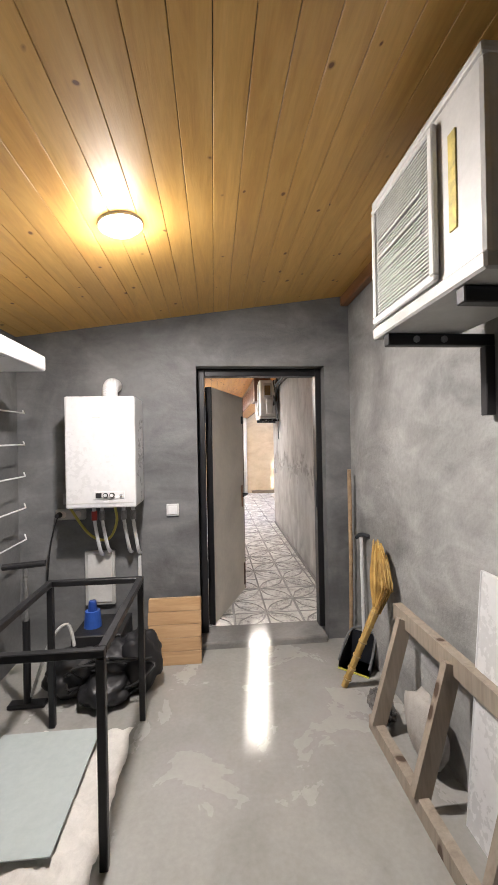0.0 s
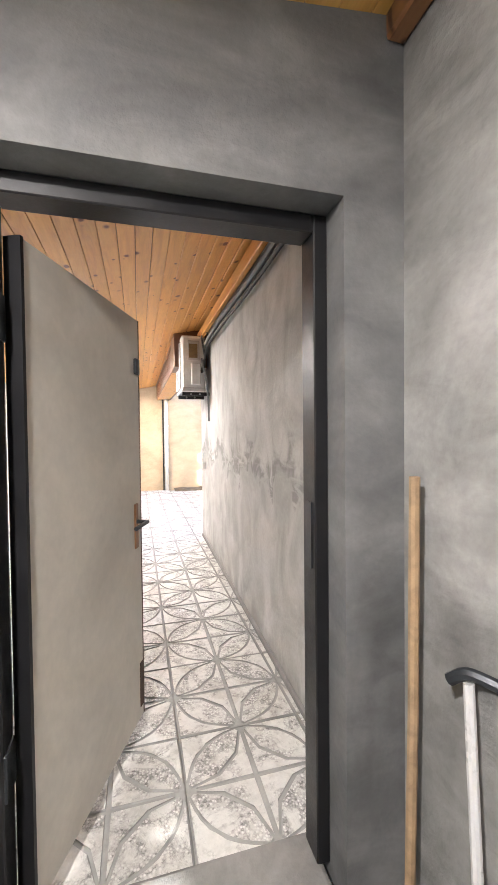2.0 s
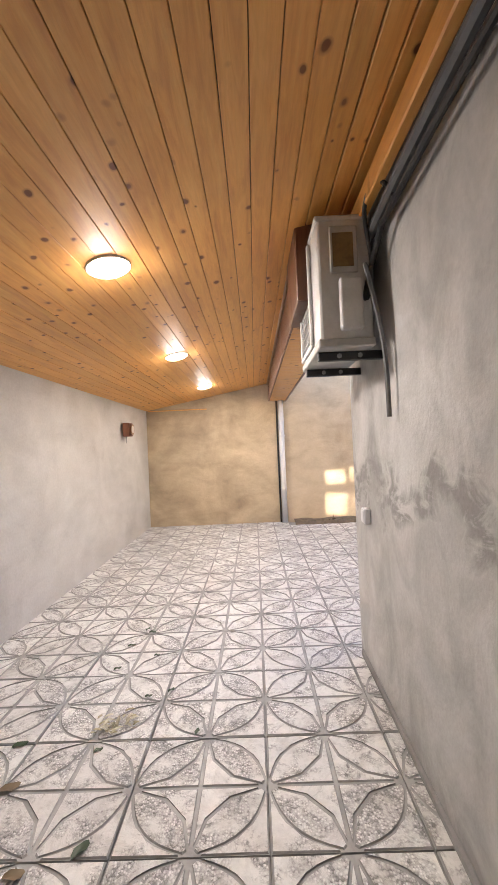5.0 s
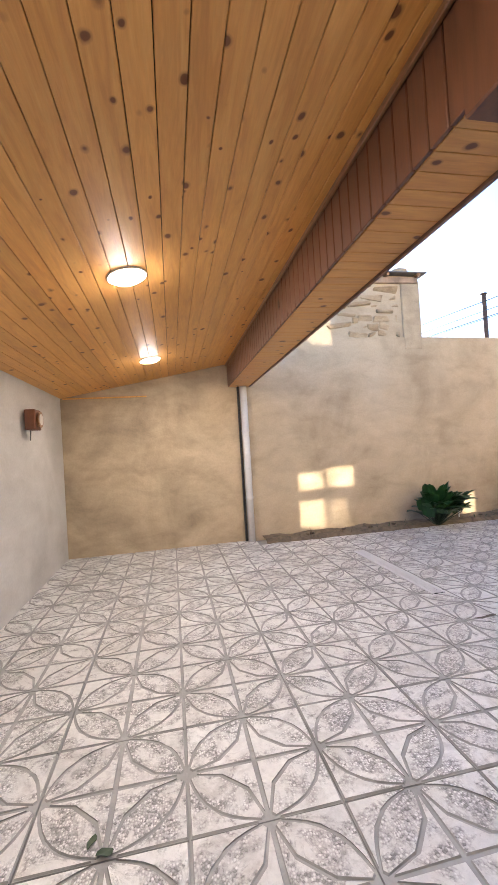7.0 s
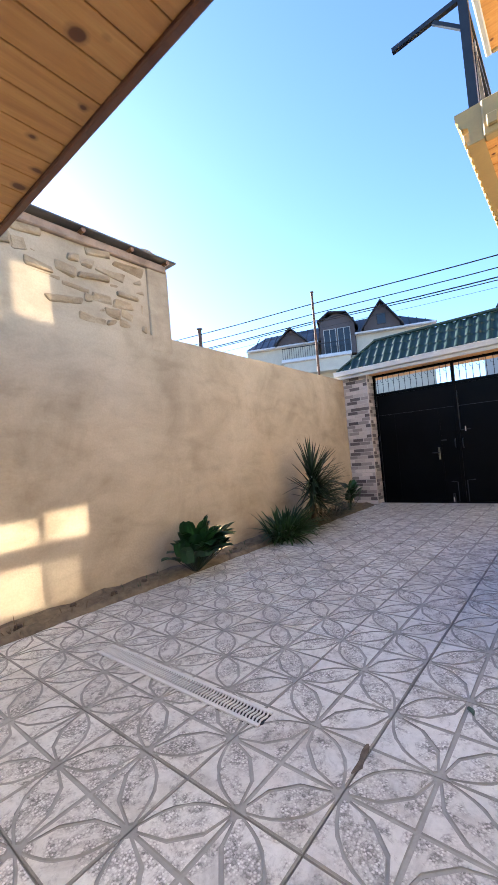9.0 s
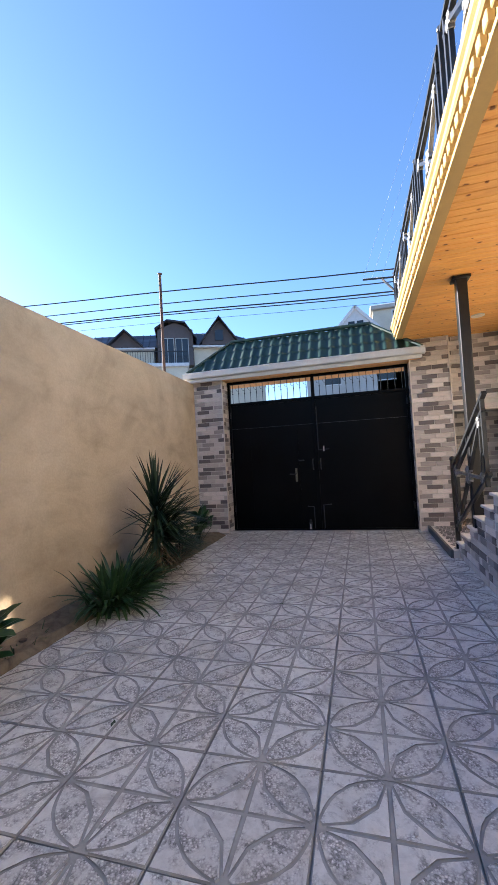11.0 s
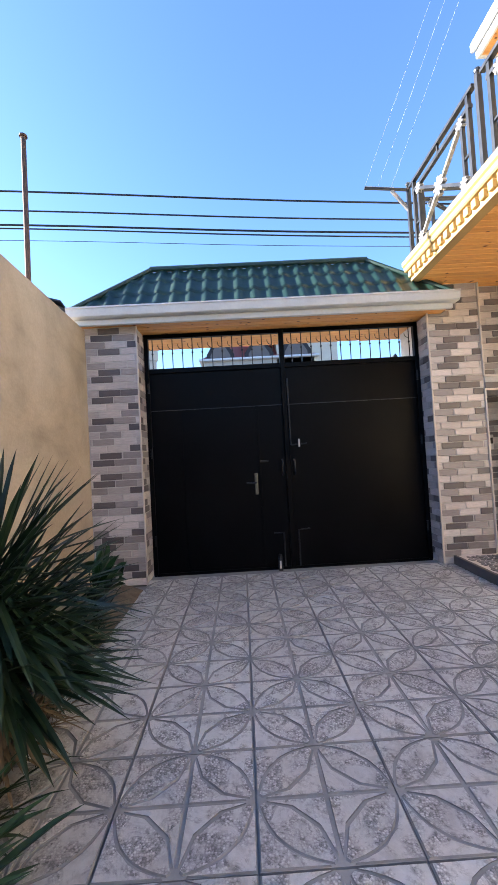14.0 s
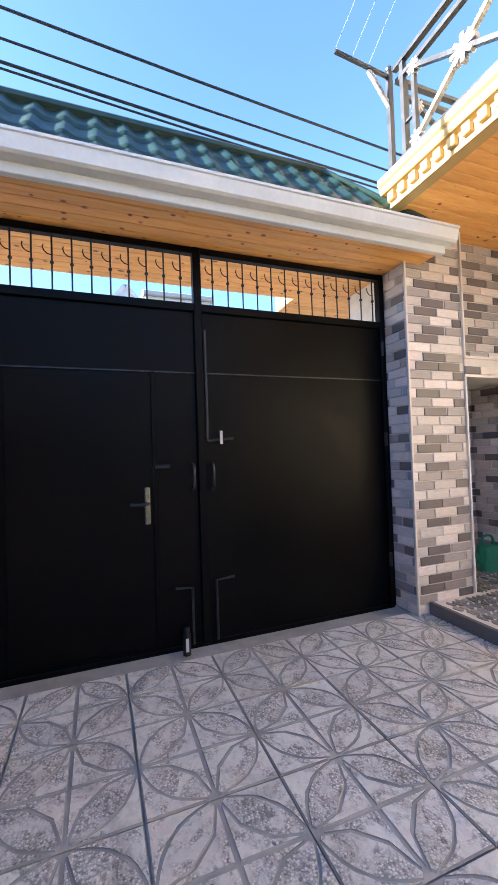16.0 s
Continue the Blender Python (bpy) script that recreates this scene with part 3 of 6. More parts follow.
part("gutter", gutter(RL), GUTTER, porch, "white metal box gutter")
part("fascia", box(-0.02, 0.026, 0.0, RL, -0.162, -0.10, 0.004), GUTTER, porch)
part("lining", box(0.03, RX - 0.02, 0.0, RL, -0.108, -0.03), PINE_DARK, porch)

# gate details
for k in range(27):
    y = 0.1 + k * (W - 0.2) / 26
    if abs(y - MID) > 0.05:
        bar = part("bar", add_rod(bmesh.new(), (0.005, y, 2.5), (0.005, y, 2.88), 0.006, n=6), IRON, gate)
        bm = bmesh.new()
        bmesh.ops.create_uvsphere(bm, u_segments=8, v_segments=6, radius=0.014, matrix=Matrix.Translation((0.005, y, 2.69)))
        part("knuckle", bm, IRON, bar)
        part("scroll", add_tube(bmesh.new(), [(0.005, y + 0.055 * math.sin(a), 2.74 + 0.05 * (1 - math.cos(a))) for a in (0, 0.5, 1.0, 1.5, 1.9)], 0.004, 5), IRON, bar)
wicket = part("wicket_door", box(-0.012, 0.0, 2.05, W - 0.42, 0.05, 1.97, 0.003), GATE_BLACK, gate)
part("wicket_edge", box(-0.02, -0.012, 2.03, 2.06, 0.05, 1.98, 0.003), GATE_BLACK, wicket)
LOCKY = 12.70 - GY0
plate = part("lock_plate", box(-0.026, -0.012, LOCKY - 0.02, LOCKY + 0.02, 0.90, 1.16, 0.008, 2), painted("aged_brass", (0.26, 0.25, 0.19), 0.35, 0.8, 0.4, 30), gate, "aged brass lock plate")
part("lever", add_tube(bmesh.new(), smooth([(-0.02, LOCKY, 1.05), (-0.07, LOCKY, 1.05), (-0.075, LOCKY + 0.05, 1.045), (-0.07, LOCKY + 0.12, 1.05)]), 0.011), GREY_IRON, plate)
for s, z0 in ((0.07, 1.12), (-0.075, 1.12)):
    part("pull_handle", add_tube(bmesh.new(), smooth([(-0.01, MID + s, z0), (-0.06, MID + s, z0 + 0.03), (-0.06, MID + s, z0 + 0.16), (-0.01, MID + s, z0 + 0.19)]), 0.011), GREY_IRON, gate)
for s, z0, z1, d in ((0.1, 0.02, 0.42, 0.12), (-0.08, 0.02, 0.45, -0.14), (-0.045, 1.48, 2.3, -0.16)):
    zz = z1 if z0 < 1 else z0
    part("drop_bolt", add_tube(bmesh.new(), [(-0.03, MID + s, z0), (-0.03, MID + s, z1)] if z0 >= 1 else [(-0.03, MID + s, z0), (-0.03, MID + s, z1), (-0.03, MID + s + d, z1 + 0.01)], 0.010), GREY_IRON, gate)
part("bolt_handle", add_tube(bmesh.new(), [(-0.03, MID - 0.05, 1.48), (-0.04, MID - 0.24, 1.49)], 0.010), GREY_IRON, gate)
part("bolt_tag", box(-0.05, -0.042, MID - 0.155, MID - 0.135, 1.45, 1.55, 0.002), TRIM_PALE, gate, "white tag on the bolt")
part("slide_bolt", add_tube(bmesh.new(), [(-0.03, LOCKY - 0.16, 1.3), (-0.03, LOCKY - 0.06, 1.3)], 0.014), GREY_IRON, gate)
for y in (0.045, W - 0.045):
    for z in (0.35, 1.4, 2.2):
        part("hinge", add_rod(bmesh.new(), (-0.035, y, z), (-0.035, y, z + 0.12), 0.014, n=8), IRON, gate)
can_ = thing("spray_can", (GX - 0.12, 12.47, 0.0), "small black spray can standing at the gate's foot", "can")
part("body", add_rod(bmesh.new(), (0, 0, 0), (0, 0, 0.14), 0.028, n=16), BLACK_PLASTIC, can_)
part("cap", add_rod(bmesh.new(), (0, 0, 0.142), (0, 0, 0.19), 0.024, 0.02, n=16), IRON, can_)
part("label", box(-0.0295, -0.0275, -0.008, 0.012, 0.03, 0.12), TRIM_PALE, can_, "pale printed label stripe")

# the house's corner: recessed panel over a niche, both tiled
wall("wall_house_corner", box(9.84, 10.5, 9.05, 9.96, 2.16, 3.29), MORTAR, "recessed wall panel clad in clinker tiles")
wall("niche_lintel", box(9.71, 10.5, 9.05, 9.96, 2.0, 2.16, 0.003), MORTAR, "tiled lintel over the niche")
wall("niche_back", box(10.42, 10.55, 9.05, 9.96, -0.1, 2.0), MORTAR, "tiled back of the niche")
wall("niche_floor", box(9.71, 10.45, 9.05, 9.97, -0.1, 0.086), TRIM_PALE, "mosaic floor of the niche", "floor")
wall("niche_side", box(9.76, 10.55, 8.98, 9.06, -0.1, 3.29), MORTAR, "tiled side of the niche")
for x0, x1, y0, y1, z0, z1 in ((9.692, 9.71, 9.055, 9.975, 1.985, 2.01), (9.692, 9.71, 9.055, 9.975, 2.15, 2.175), (9.692, 9.71, 9.958, 9.978, 0.1, 1.985), (9.692, 9.71, 9.958, 9.978, 2.175, 3.275), (9.692, 9.712, 10.585, 10.605, 0.0, 3.275), (9.605, 9.623, GY1 - 0.012, GY1 + 0.006, 0.0, 2.92)):
    tagged(mesh_ob("trim", box(x0, x1, y0, y1, z0, z1, 0.003), TRIM_PALE), "pale tile edging strip", "trim", kind="structure")

# raised platform with pebble mosaic, steps, rail and post
PY = 10.45
plat = thing("platform", (7.95, 9.0, 0), "raised platform paved with broken-stone mosaic and a dark edge", "platform", kind="structure")
part("slab", box(0.0, 1.76, 0.0, PY - 9.0, -0.1, 0.088), TRIM_PALE, plat)
part("kerb", box(0.0, 1.755, PY - 9.0, PY - 9.0 + 0.035, -0.1, 0.10, 0.005), CONCRETE_EDGE, plat)
rng = random.Random(5)
STONES = [painted("mosaic_stone", (v, v * 0.94, v * 0.91), 0.4, 0, 0.5, 7) for v in (0.13, 0.22, 0.34)]
JIT = {}


def corner_at(i, j):
    """A jittered corner of the honeycomb in which the broken stones lie."""
    if (i, j) not in JIT:
        JIT[i, j] = Vector((rng.uniform(-0.014, 0.014), rng.uniform(-0.014, 0.014)))
    return Vector((i * 0.0335, j * 0.029)) + JIT[i, j]


def mosaic(parent, cols, rows, x0, y0, z):
    for c in range(cols):
        for r in range(rows):
            i, j = 3 * c, 2 * r + (c % 2)
            pts = [corner_at(i + a, j + b) for a, b in ((2, 0), (1, 1), (-1, 1), (-2, 0), (-1, -1), (1, -1))]
            mid = sum(pts, Vector((0, 0))) / 6
            bm = prism(bmesh.new(), [mid + (p - mid) * 0.85 - mid for p in pts][::-1], 0.0, 0.010, 0.004)
            part("stone", bm, STONES[rng.randrange(3)], parent).location = (x0 + mid.x, y0 + mid.y, z)


mosaic(plat, 17, 21, 0.05, 0.19, 0.084)
mosaic(bpy.data.objects["niche_floor"], 7, 15, 9.75, 9.08, 0.083)

stairs = thing("steps", (8.0, 9.2, 0.0), "short flight of tiled steps with pale stone treads", "stairs", kind="structure")
for k in range(5):
    x1, x0 = -0.31 * k, -0.31 * (k + 1)
    zt = 0.20 + 0.155 * k
    st = part("step", box(x0, x1, 0.0, 1.17, 0.0, zt - 0.03), MORTAR, stairs)
    part("tread", box(x0 - 0.0, x1 + 0.03, -0.02, 1.2, zt - 0.028, zt, 0.006, 2), TRIM_PALE, st, "pale stone tread")
part("landing", box(-4.4, -1.55, 0.0, 1.17, 0.0, 0.94), MORTAR, stairs)
part("landing_top", box(-4.4, -1.52, -0.02, 1.2, 0.942, 0.97, 0.006), TRIM_PALE, stairs)


def railing(name, m, length, rise, label, scale=1.0):
    """One balustrade panel along +x: frame, inner frame, crossed bars, silver leaves."""
    r = thing(name, m, label, "railing", "balcony railing" if rise == 0 else "")
    hgt = 0.84 * scale

    def at(u, z):
        return Vector((u, 0, z + rise * u))
    part("top_rail", add_bar(bmesh.new(), at(0, hgt), at(length, hgt), 0.045, 0.03), GREY_IRON, r)
    part("second_rail", add_bar(bmesh.new(), at(0.06, hgt - 0.12), at(length - 0.06, hgt - 0.12), 0.038, 0.034), GREY_IRON, r)
    part("bottom_rail", add_bar(bmesh.new(), at(0, 0.09), at(length, 0.09), 0.038, 0.034), GREY_IRON, r)
    for u in (0.09, length - 0.09):
        part("upright", add_bar(bmesh.new(), at(u, 0.0), at(u, hgt), 0.036, 0.036, (0, 1, 0)), GREY_IRON, r)
    for u in (0.2, length - 0.2):
        part("inner_upright", add_bar(bmesh.new(), at(u, 0.09), at(u, hgt - 0.12), 0.032, 0.032, (0, 1, 0)), GREY_IRON, r)
    for u in (length / 2,):
        part("short_bar", add_bar(bmesh.new(), at(u, hgt - 0.12), at(u, hgt), 0.02, 0.02, (0, 1, 0)), GREY_IRON, r)
    for u in (0.145, length - 0.145):
        part("tie", add_bar(bmesh.new(), at(u - 0.06, 0.34), at(u + 0.06, 0.34), 0.02, 0.02), GREY_IRON, r)
    for u0, u1 in ((0.2, length - 0.2), (length - 0.2, 0.2)):
        za, zb = 0.13, hgt - 0.15
        mt = GREY_IRON if u0 < u1 else SILVER
        part("cross_bar", add_bar(bmesh.new(), at(u0, za), at(u1, zb), 0.036, 0.03), mt, r)
    for u, z, s in ((length / 2, (hgt - 0.02) / 2, 1.0), (0.21, 0.14, 0.6), (length - 0.21, 0.14, 0.6), (0.21, hgt - 0.16, 0.6), (length - 0.21, hgt - 0.16, 0.6)):
        bm = bmesh.new()
        for a in range(8):
            ang = a * math.tau / 8
            add_box(bm, 0.0, 0.095 * s, -0.024, 0.024, -0.018 * s, 0.018 * s, Matrix.Translation(at(u, z)) @ Matrix.Rotation(ang, 4, "Y"), 0.004)
        bmesh.ops.create_uvsphere(bm, u_segments=10, v_segments=6, radius=0.03 * s, matrix=Matrix.Translation(at(u, z)))
        part("rosette", bm, SILVER, r, "cast silver leaf rosette")
    return r


rail = railing("stair_rail", pose(8.0, 10.37, 0.30, 0, 0, 180), 1.5, 0.5, "black wrought-iron stair railing with cast leaves")
new_post = thing("newel_post", (8.05, 10.37, 0.1), "black iron newel post with a ball cap", "post")
part("shaft", add_bar(bmesh.new(), (0, 0, 0), (0, 0, 1.12), 0.05, 0.05, (0, 1, 0)), IRON, new_post)
bm = bmesh.new()
bmesh.ops.create_uvsphere(bm, u_segments=12, v_segments=8, radius=0.035, matrix=Matrix.Translation((0, 0, 1.145)))
part("ball", bm, IRON, new_post)
post = thing("balcony_post", (7.25, 10.31, 0.0), "square black steel post holding the balcony", "post")
part("shaft", box(-0.055, 0.055, -0.055, 0.055, 0.0, 3.27, 0.006), IRON, post)
part("cap_plate", box(-0.09, 0.09, -0.09, 0.09, 3.245, 3.275, 0.004), IRON, post)

# watering can
wc = thing("watering_can", (10.15, 9.25, 0.095), "green plastic watering can standing in the niche", "can")
GREEN_PL = painted("green_plastic", (0.015, 0.22, 0.13), 0.35, 0, 0.15, 6)
bm = bmesh.new()
add_rod(bm, (0, 0, 0), (0, 0, 0.24), 0.12, 0.10, 24)
part("body", bm, GREEN_PL, wc)
part("handle", add_tube(bmesh.new(), smooth([(0, 0.09, 0.22), (0, 0.06, 0.33), (0, -0.06, 0.33), (0, -0.09, 0.22)]), 0.013), GREEN_PL, wc)
part("spout", add_rod(bmesh.new(), (0, 0.1, 0.08), (0, 0.27, 0.28), 0.026, 0.016, 12), GREEN_PL, wc)
part("rose", add_rod(bmesh.new(), (0, 0.265, 0.275), (0, 0.29, 0.305), 0.02, 0.045, 14), GREEN_PL, wc)
mb = thing("meter_box", (10.33, 9.60, 1.28), "small black and white meter box on the tiled wall", "box")
part("case", box(0.0, 0.09, -0.09, 0.0, 0.0, 0.2, 0.008), WHITE, mb)
part("window", box(-0.006, 0.0, -0.075, -0.02, 0.08, 0.16, 0.003), BLACK_PLASTIC, mb)

# ---- balcony ----
BX0, BX1, BY, BZ = 3.98, 9.67, 10.83, 3.28
planks("balcony_soffit", PINE, BX0 + 0.05, 12.0, 9.0, BY - 0.13, lambda x: BZ + 0.0, 0.1, "lacquered pine board soffit under the balcony")
wall("balcony_slab", box(BX0 + 0.02, 12.0, 8.9, BY - 0.12, BZ + 0.024, BZ + 0.24), CREAM, "cream balcony slab", "balcony")
cor = thing("balcony_cornice", (0, BY, BZ), "yellow moulded cornice with a row of dentils", "cornice", kind="structure")


def sweep_x(pr, x0, x1):
    bm = bmesh.new()
    ends = [[bm.verts.new((x, y, z)) for y, z in pr] for x in (x0, x1)]
    for k in range(len(pr)):
        j = (k + 1) % len(pr)
        bm.faces.new((ends[0][k], ends[0][j], ends[1][j], ends[1][k]))
    bm.faces.new(ends[0]), bm.faces.new(ends[1])
    return bm


part("moulding", sweep_x([(-0.13, 0.0), (-0.03, 0.0), (-0.03, 0.03), (-0.045, 0.035), (-0.045, 0.12), (0.0, 0.135), (0.012, 0.15), (0.012, 0.185), (0.03, 0.2), (0.03, 0.25), (-0.13, 0.25)], BX0, BX1), CORNICE, cor)
part("end_moulding", box(BX0 - 0.02, BX0 + 0.06, -1.7, -0.13, 0.0, 0.25, 0.01), CORNICE, cor)
k = BX0 + 0.04
while k < BX1 - 0.05:
    part("dentil", box(k, k + 0.062, -0.046, -0.004, 0.045, 0.118, 0.006), CORNICE, cor)
    k += 0.115
y = -1.6
while y < -0.15:
    part("dentil", box(BX0 - 0.05, BX0 - 0.018, y, y + 0.062, 0.045, 0.118, 0.006), CORNICE, cor)
    y += 0.115
bl = thing("recessed_lamp", (8.8, 9.74, BZ - 0.012), "round white recessed lamp, unlit, in the balcony soffit", "lamp")
part("ring", add_rod(bmesh.new(), (0, 0, 0), (0, 0, 0.014), 0.09, n=28), WHITE, bl)
part("diffuser", add_rod(bmesh.new(), (0, 0, -0.004), (0, 0, 0.0), 0.075, n=28), TRIM_PALE, bl)
x = BX1 - 0.06
RZ = BZ + 0.25
first = None
while x > BX0 + 0.5:
    if first is None:
        first = railing("balcony_railing", pose(x - 1.32, BY - 0.08, RZ), 1.26, 0, "grey wrought-iron balcony railing with silver leaf crosses")
    else:
        copy_thing(first, pose(x - 1.32, BY - 0.08, RZ))
    p = thing("railing_post", (x, BY - 0.08, RZ), "grey iron balcony post with a ball cap", "post", "railing posts")
    part("shaft", add_bar(bmesh.new(), (0, 0, 0), (0, 0, 0.88), 0.04, 0.04, (0, 1, 0)), GREY_IRON, p)
    bm = bmesh.new()
    bmesh.ops.create_uvsphere(bm, u_segments=10, v_segments=6, radius=0.028, matrix=Matrix.Translation((0, 0, 0.905)))
    part("ball", bm, GREY_IRON, p)
    x -= 1.38
copy_thing(first, pose(BX1 - 0.06, BY - 0.1 - 1.31, RZ, 0, 0, 90))
# cable bracket on the balcony's corner
br = thing("cable_bracket", (BX1 - 0.06, BY - 0.08, RZ + 0.84), "dark steel arm with pale insulators on the balcony corner", "bracket")
part("arm", add_bar(bmesh.new(), (0, 0, 0), (-0.02, 0.52, 0.03), 0.024), GREY_IRON, br)
part("brace", add_bar(bmesh.new(), (0, 0, -0.25), (0.0, 0.2, 0.0), 0.03), SILVER, br)
for k in range(11):
    part("insulator", add_rod(bmesh.new(), (-0.002 - k * 0.0015, 0.18 + k * 0.032, 0.012 + k * 0.0018), (-0.002 - k * 0.0015, 0.18 + k * 0.032, 0.034 + k * 0.0018), 0.010, n=8), SILVER, br)

br2 = thing("cable_bracket", (4.1, BY - 0.08, RZ), "grey steel angle post with a slanting cable arm", "bracket")
part("upright", add_bar(bmesh.new(), (0, 0, 0), (0.0, 0.0, 1.75), 0.06, 0.06, (0, 1, 0)), GREY_IRON, br2)
part("arm", add_bar(bmesh.new(), (0.0, -0.08, 0.88), (0.0, 0.50, 0.84), 0.035), GREY_IRON, br2)
part("brace", add_bar(bmesh.new(), (0.0, 0.0, 0.64), (0.0, 0.2, 0.84), 0.025), GREY_IRON, br2)

# upper storey and its eave
wall("upper_wall", box(4.4, 9.72, 8.85, 9.05, BZ + 0.25, 6.42), CREAM, "cream rendered upper house wall")
eave = thing("upper_eave", (4.1, 8.27, 6.38), "white boxed eave of the upper roof", "eave", kind="structure")
part("fascia", box(0, 5.93, 1.2, 1.25, 0.0, 0.2, 0.012), GUTTER, eave)
part("end_fascia", box(5.93, 5.98, 0, 1.25, 0.0, 0.2, 0.012), GUTTER, eave)
part("soffit", box(0, 5.93, 0, 1.2, 0.02, 0.06), PINE, eave)
part("gutter_lip", box(0, 6.0, 1.25, 1.31, 0.1, 0.22, 0.02, 2), GUTTER, eave)
canopy = thing("balcony_canopy", (3.9, 9.1, 5.5), "small boarded canopy over the balcony's end with a pale fascia", "canopy", kind="structure")
part("soffit", box(0, 2.15, 0, 1.66, 0.0, 0.03), PINE, canopy)
part("fascia", box(0, 2.2, 1.66, 1.72, -0.02, 0.2, 0.012), GUTTER, canopy)
part("end_fascia", box(2.15, 2.2, 0, 1.66, -0.02, 0.2, 0.012), CORNICE, canopy)
for k, x0 in enumerate((4.9, 6.4, 7.9)):
    w = thing("window_%d" % (k + 1), (x0, 9.1, BZ + 0.7), "tall white-framed window of the upper floor", "window", "upper windows", "structure")
    part("pane", box(0.06, 0.84, 0.0, 0.012, 0.06, 1.64), DARK_GLASS, w)
    for a, b, c, d in ((0, 0.9, 0, 0.06), (0, 0.9, 1.64, 1.7), (0, 0.06, 0.06, 1.64), (0.84, 0.9, 0.06, 1.64), (0.42, 0.48, 0.06, 1.64)):
        part("window_frame", box(a, b, 0.0, 0.05, c, d, 0.005), WHITE, w)

# ---- beyond the walls ----
# stone outhouse behind the yard wall
sh = thing("stone_house", (0, NY + 0.02, 0), "old rubble-stone outhouse with a sheet roof and fallen render", "house", kind="structure")
RUBBLE = plaster("rubble_stone", (0.25, 0.175, 0.10), (0.40, 0.30, 0.185), (0.54, 0.43, 0.29), 3.0, 0.9, 0.8)
part("wall", box(-3.0, 4.28, 0.0, 4.0, 2.6, 3.87), STUCCO, sh)
part("quoin", box(3.96, 4.285, -0.025, 0.2, 2.7, 3.8, 0.02, 2), STUCCO_DAMP, sh, "smooth rendered corner")
rng = random.Random(11)
zc = 3.74
for row in range(7):
    x = 3.95 - rng.uniform(0, 0.12)
    h = rng.uniform(0.07, 0.15)
    while x > (1.6 if row < 2 else 2.5 + 0.1 * row):
        w = rng.uniform(0.1, 0.42)
        if rng.random() < 0.86:
            hj = h * rng.uniform(0.7, 1.1)
            bm = box(0, w - 0.012, -0.02, 0.03, 0, hj - 0.01, 0.022, 2)
            for v in bm.verts:
                v.co += 0.05 * noise.noise_vector(v.co * 7 + Vector((row * 3.1, x * 5, 0))) * Vector((1, 0.4, 1)).length / 1.5
            st = part("stone", bm, RUBBLE, sh)
            st.matrix_basis = pose(x - w, rng.uniform(-0.005, 0.02), zc - hj + rng.uniform(-0.02, 0.02), rng.uniform(-4, 4), rng.uniform(-9, 9), 0)
        x -= w
    zc -= h
part("wall_plate", box(-3.0, 4.25, -0.05, 0.1, 3.745, 3.845, 0.012), painted("plate_wood", (0.42, 0.30, 0.22), 0.8, 0, 0.45, 6, 0.3), sh, "weathered timber wall plate")
bm = bmesh.new()
add_box(bm, -3.0, 4.36, -0.13, 4.3, 3.875, 3.895, None, 0.004)
part("roof_sheet", bm, painted("weathered_sheet", (0.16, 0.15, 0.145), 0.6, 0.1, 0.4, 3), sh)
for x in (4.22, 3.7, 3.1, 2.2):
    part("rafter_end", add_rod(bmesh.new(), (x, -0.12, 3.852), (x, 0.02, 3.852), 0.026, n=8), BEAM_WOOD, sh)
for x, s in ((4.02, 1.05), (3.34, 0.95)):
    bm = bmesh.new()
    bmesh.ops.create_icosphere(bm, subdivisions=2, radius=0.125 * s)
    for v in bm.verts:
        q = v.co.copy()
        v.co = Vector((max(-0.12, min(0.12, q.x * 1.3)), q.y, min(0.085, max(q.z, -0.05)))) * (1 + 0.16 * noise.noise(q * 11 + Vector((x, 0, 0))))
    part("loose_stone", bm, RUBBLE, sh, "loose stone weighing down the roof").location = (x, 0.12, 3.945)


def pole(x, y, z0, z1, r, label):
    p = thing("pole", (x, y, z0), label, "pole", "poles")
    part("shaft", add_rod(bmesh.new(), (0, 0, 0), (0, 0, z1 - z0), r, r * 0.8, 10), RUST, p)
    part("top_cap", add_rod(bmesh.new(), (0, 0, z1 - z0), (0, 0, z1 - z0 + 0.02), r * 1.3, n=10), RUST, p)


pole(9.66, 15.2, -0.2, 5.23, 0.035, "thin rusty steel pole behind the yard wall")
pole(13.0, 22.6, -0.2, 6.95, 0.1, "distant dark street pole")
for z0, slope, r in ((5.07, 0.073, 0.014), (4.81, 0.067, 0.012), (4.61, 0.064, 0.015), (4.545, 0.066, 0.011), (4.40, 0.06, 0.004)):
    pts = [(10.95, y, z0 + slope * (y - 10.4) + 0.012 * math.sin(y * 0.9)) for y in range(2, 31)]
    tagged(mesh_ob("overhead_cable", add_tube(bmesh.new(), pts, r, 5), CABLE), "black overhead power cable", "cable", "overhead cables")
WIRE_PALE = painted("wire_pale", (0.40, 0.45, 0.52), 0.4, 0.5, 0.1, 3)
for k in range(3):
    tagged(mesh_ob("thin_wire", add_tube(bmesh.new(), [(9.6, 10.95 + k * 0.15, 4.41 + k * 0.02), (8.9, 9.7 + k * 0.16, 7.5)], 0.0022, 5), WIRE_PALE), "thin pale wire rising from the bracket", "wire", "thin wires")


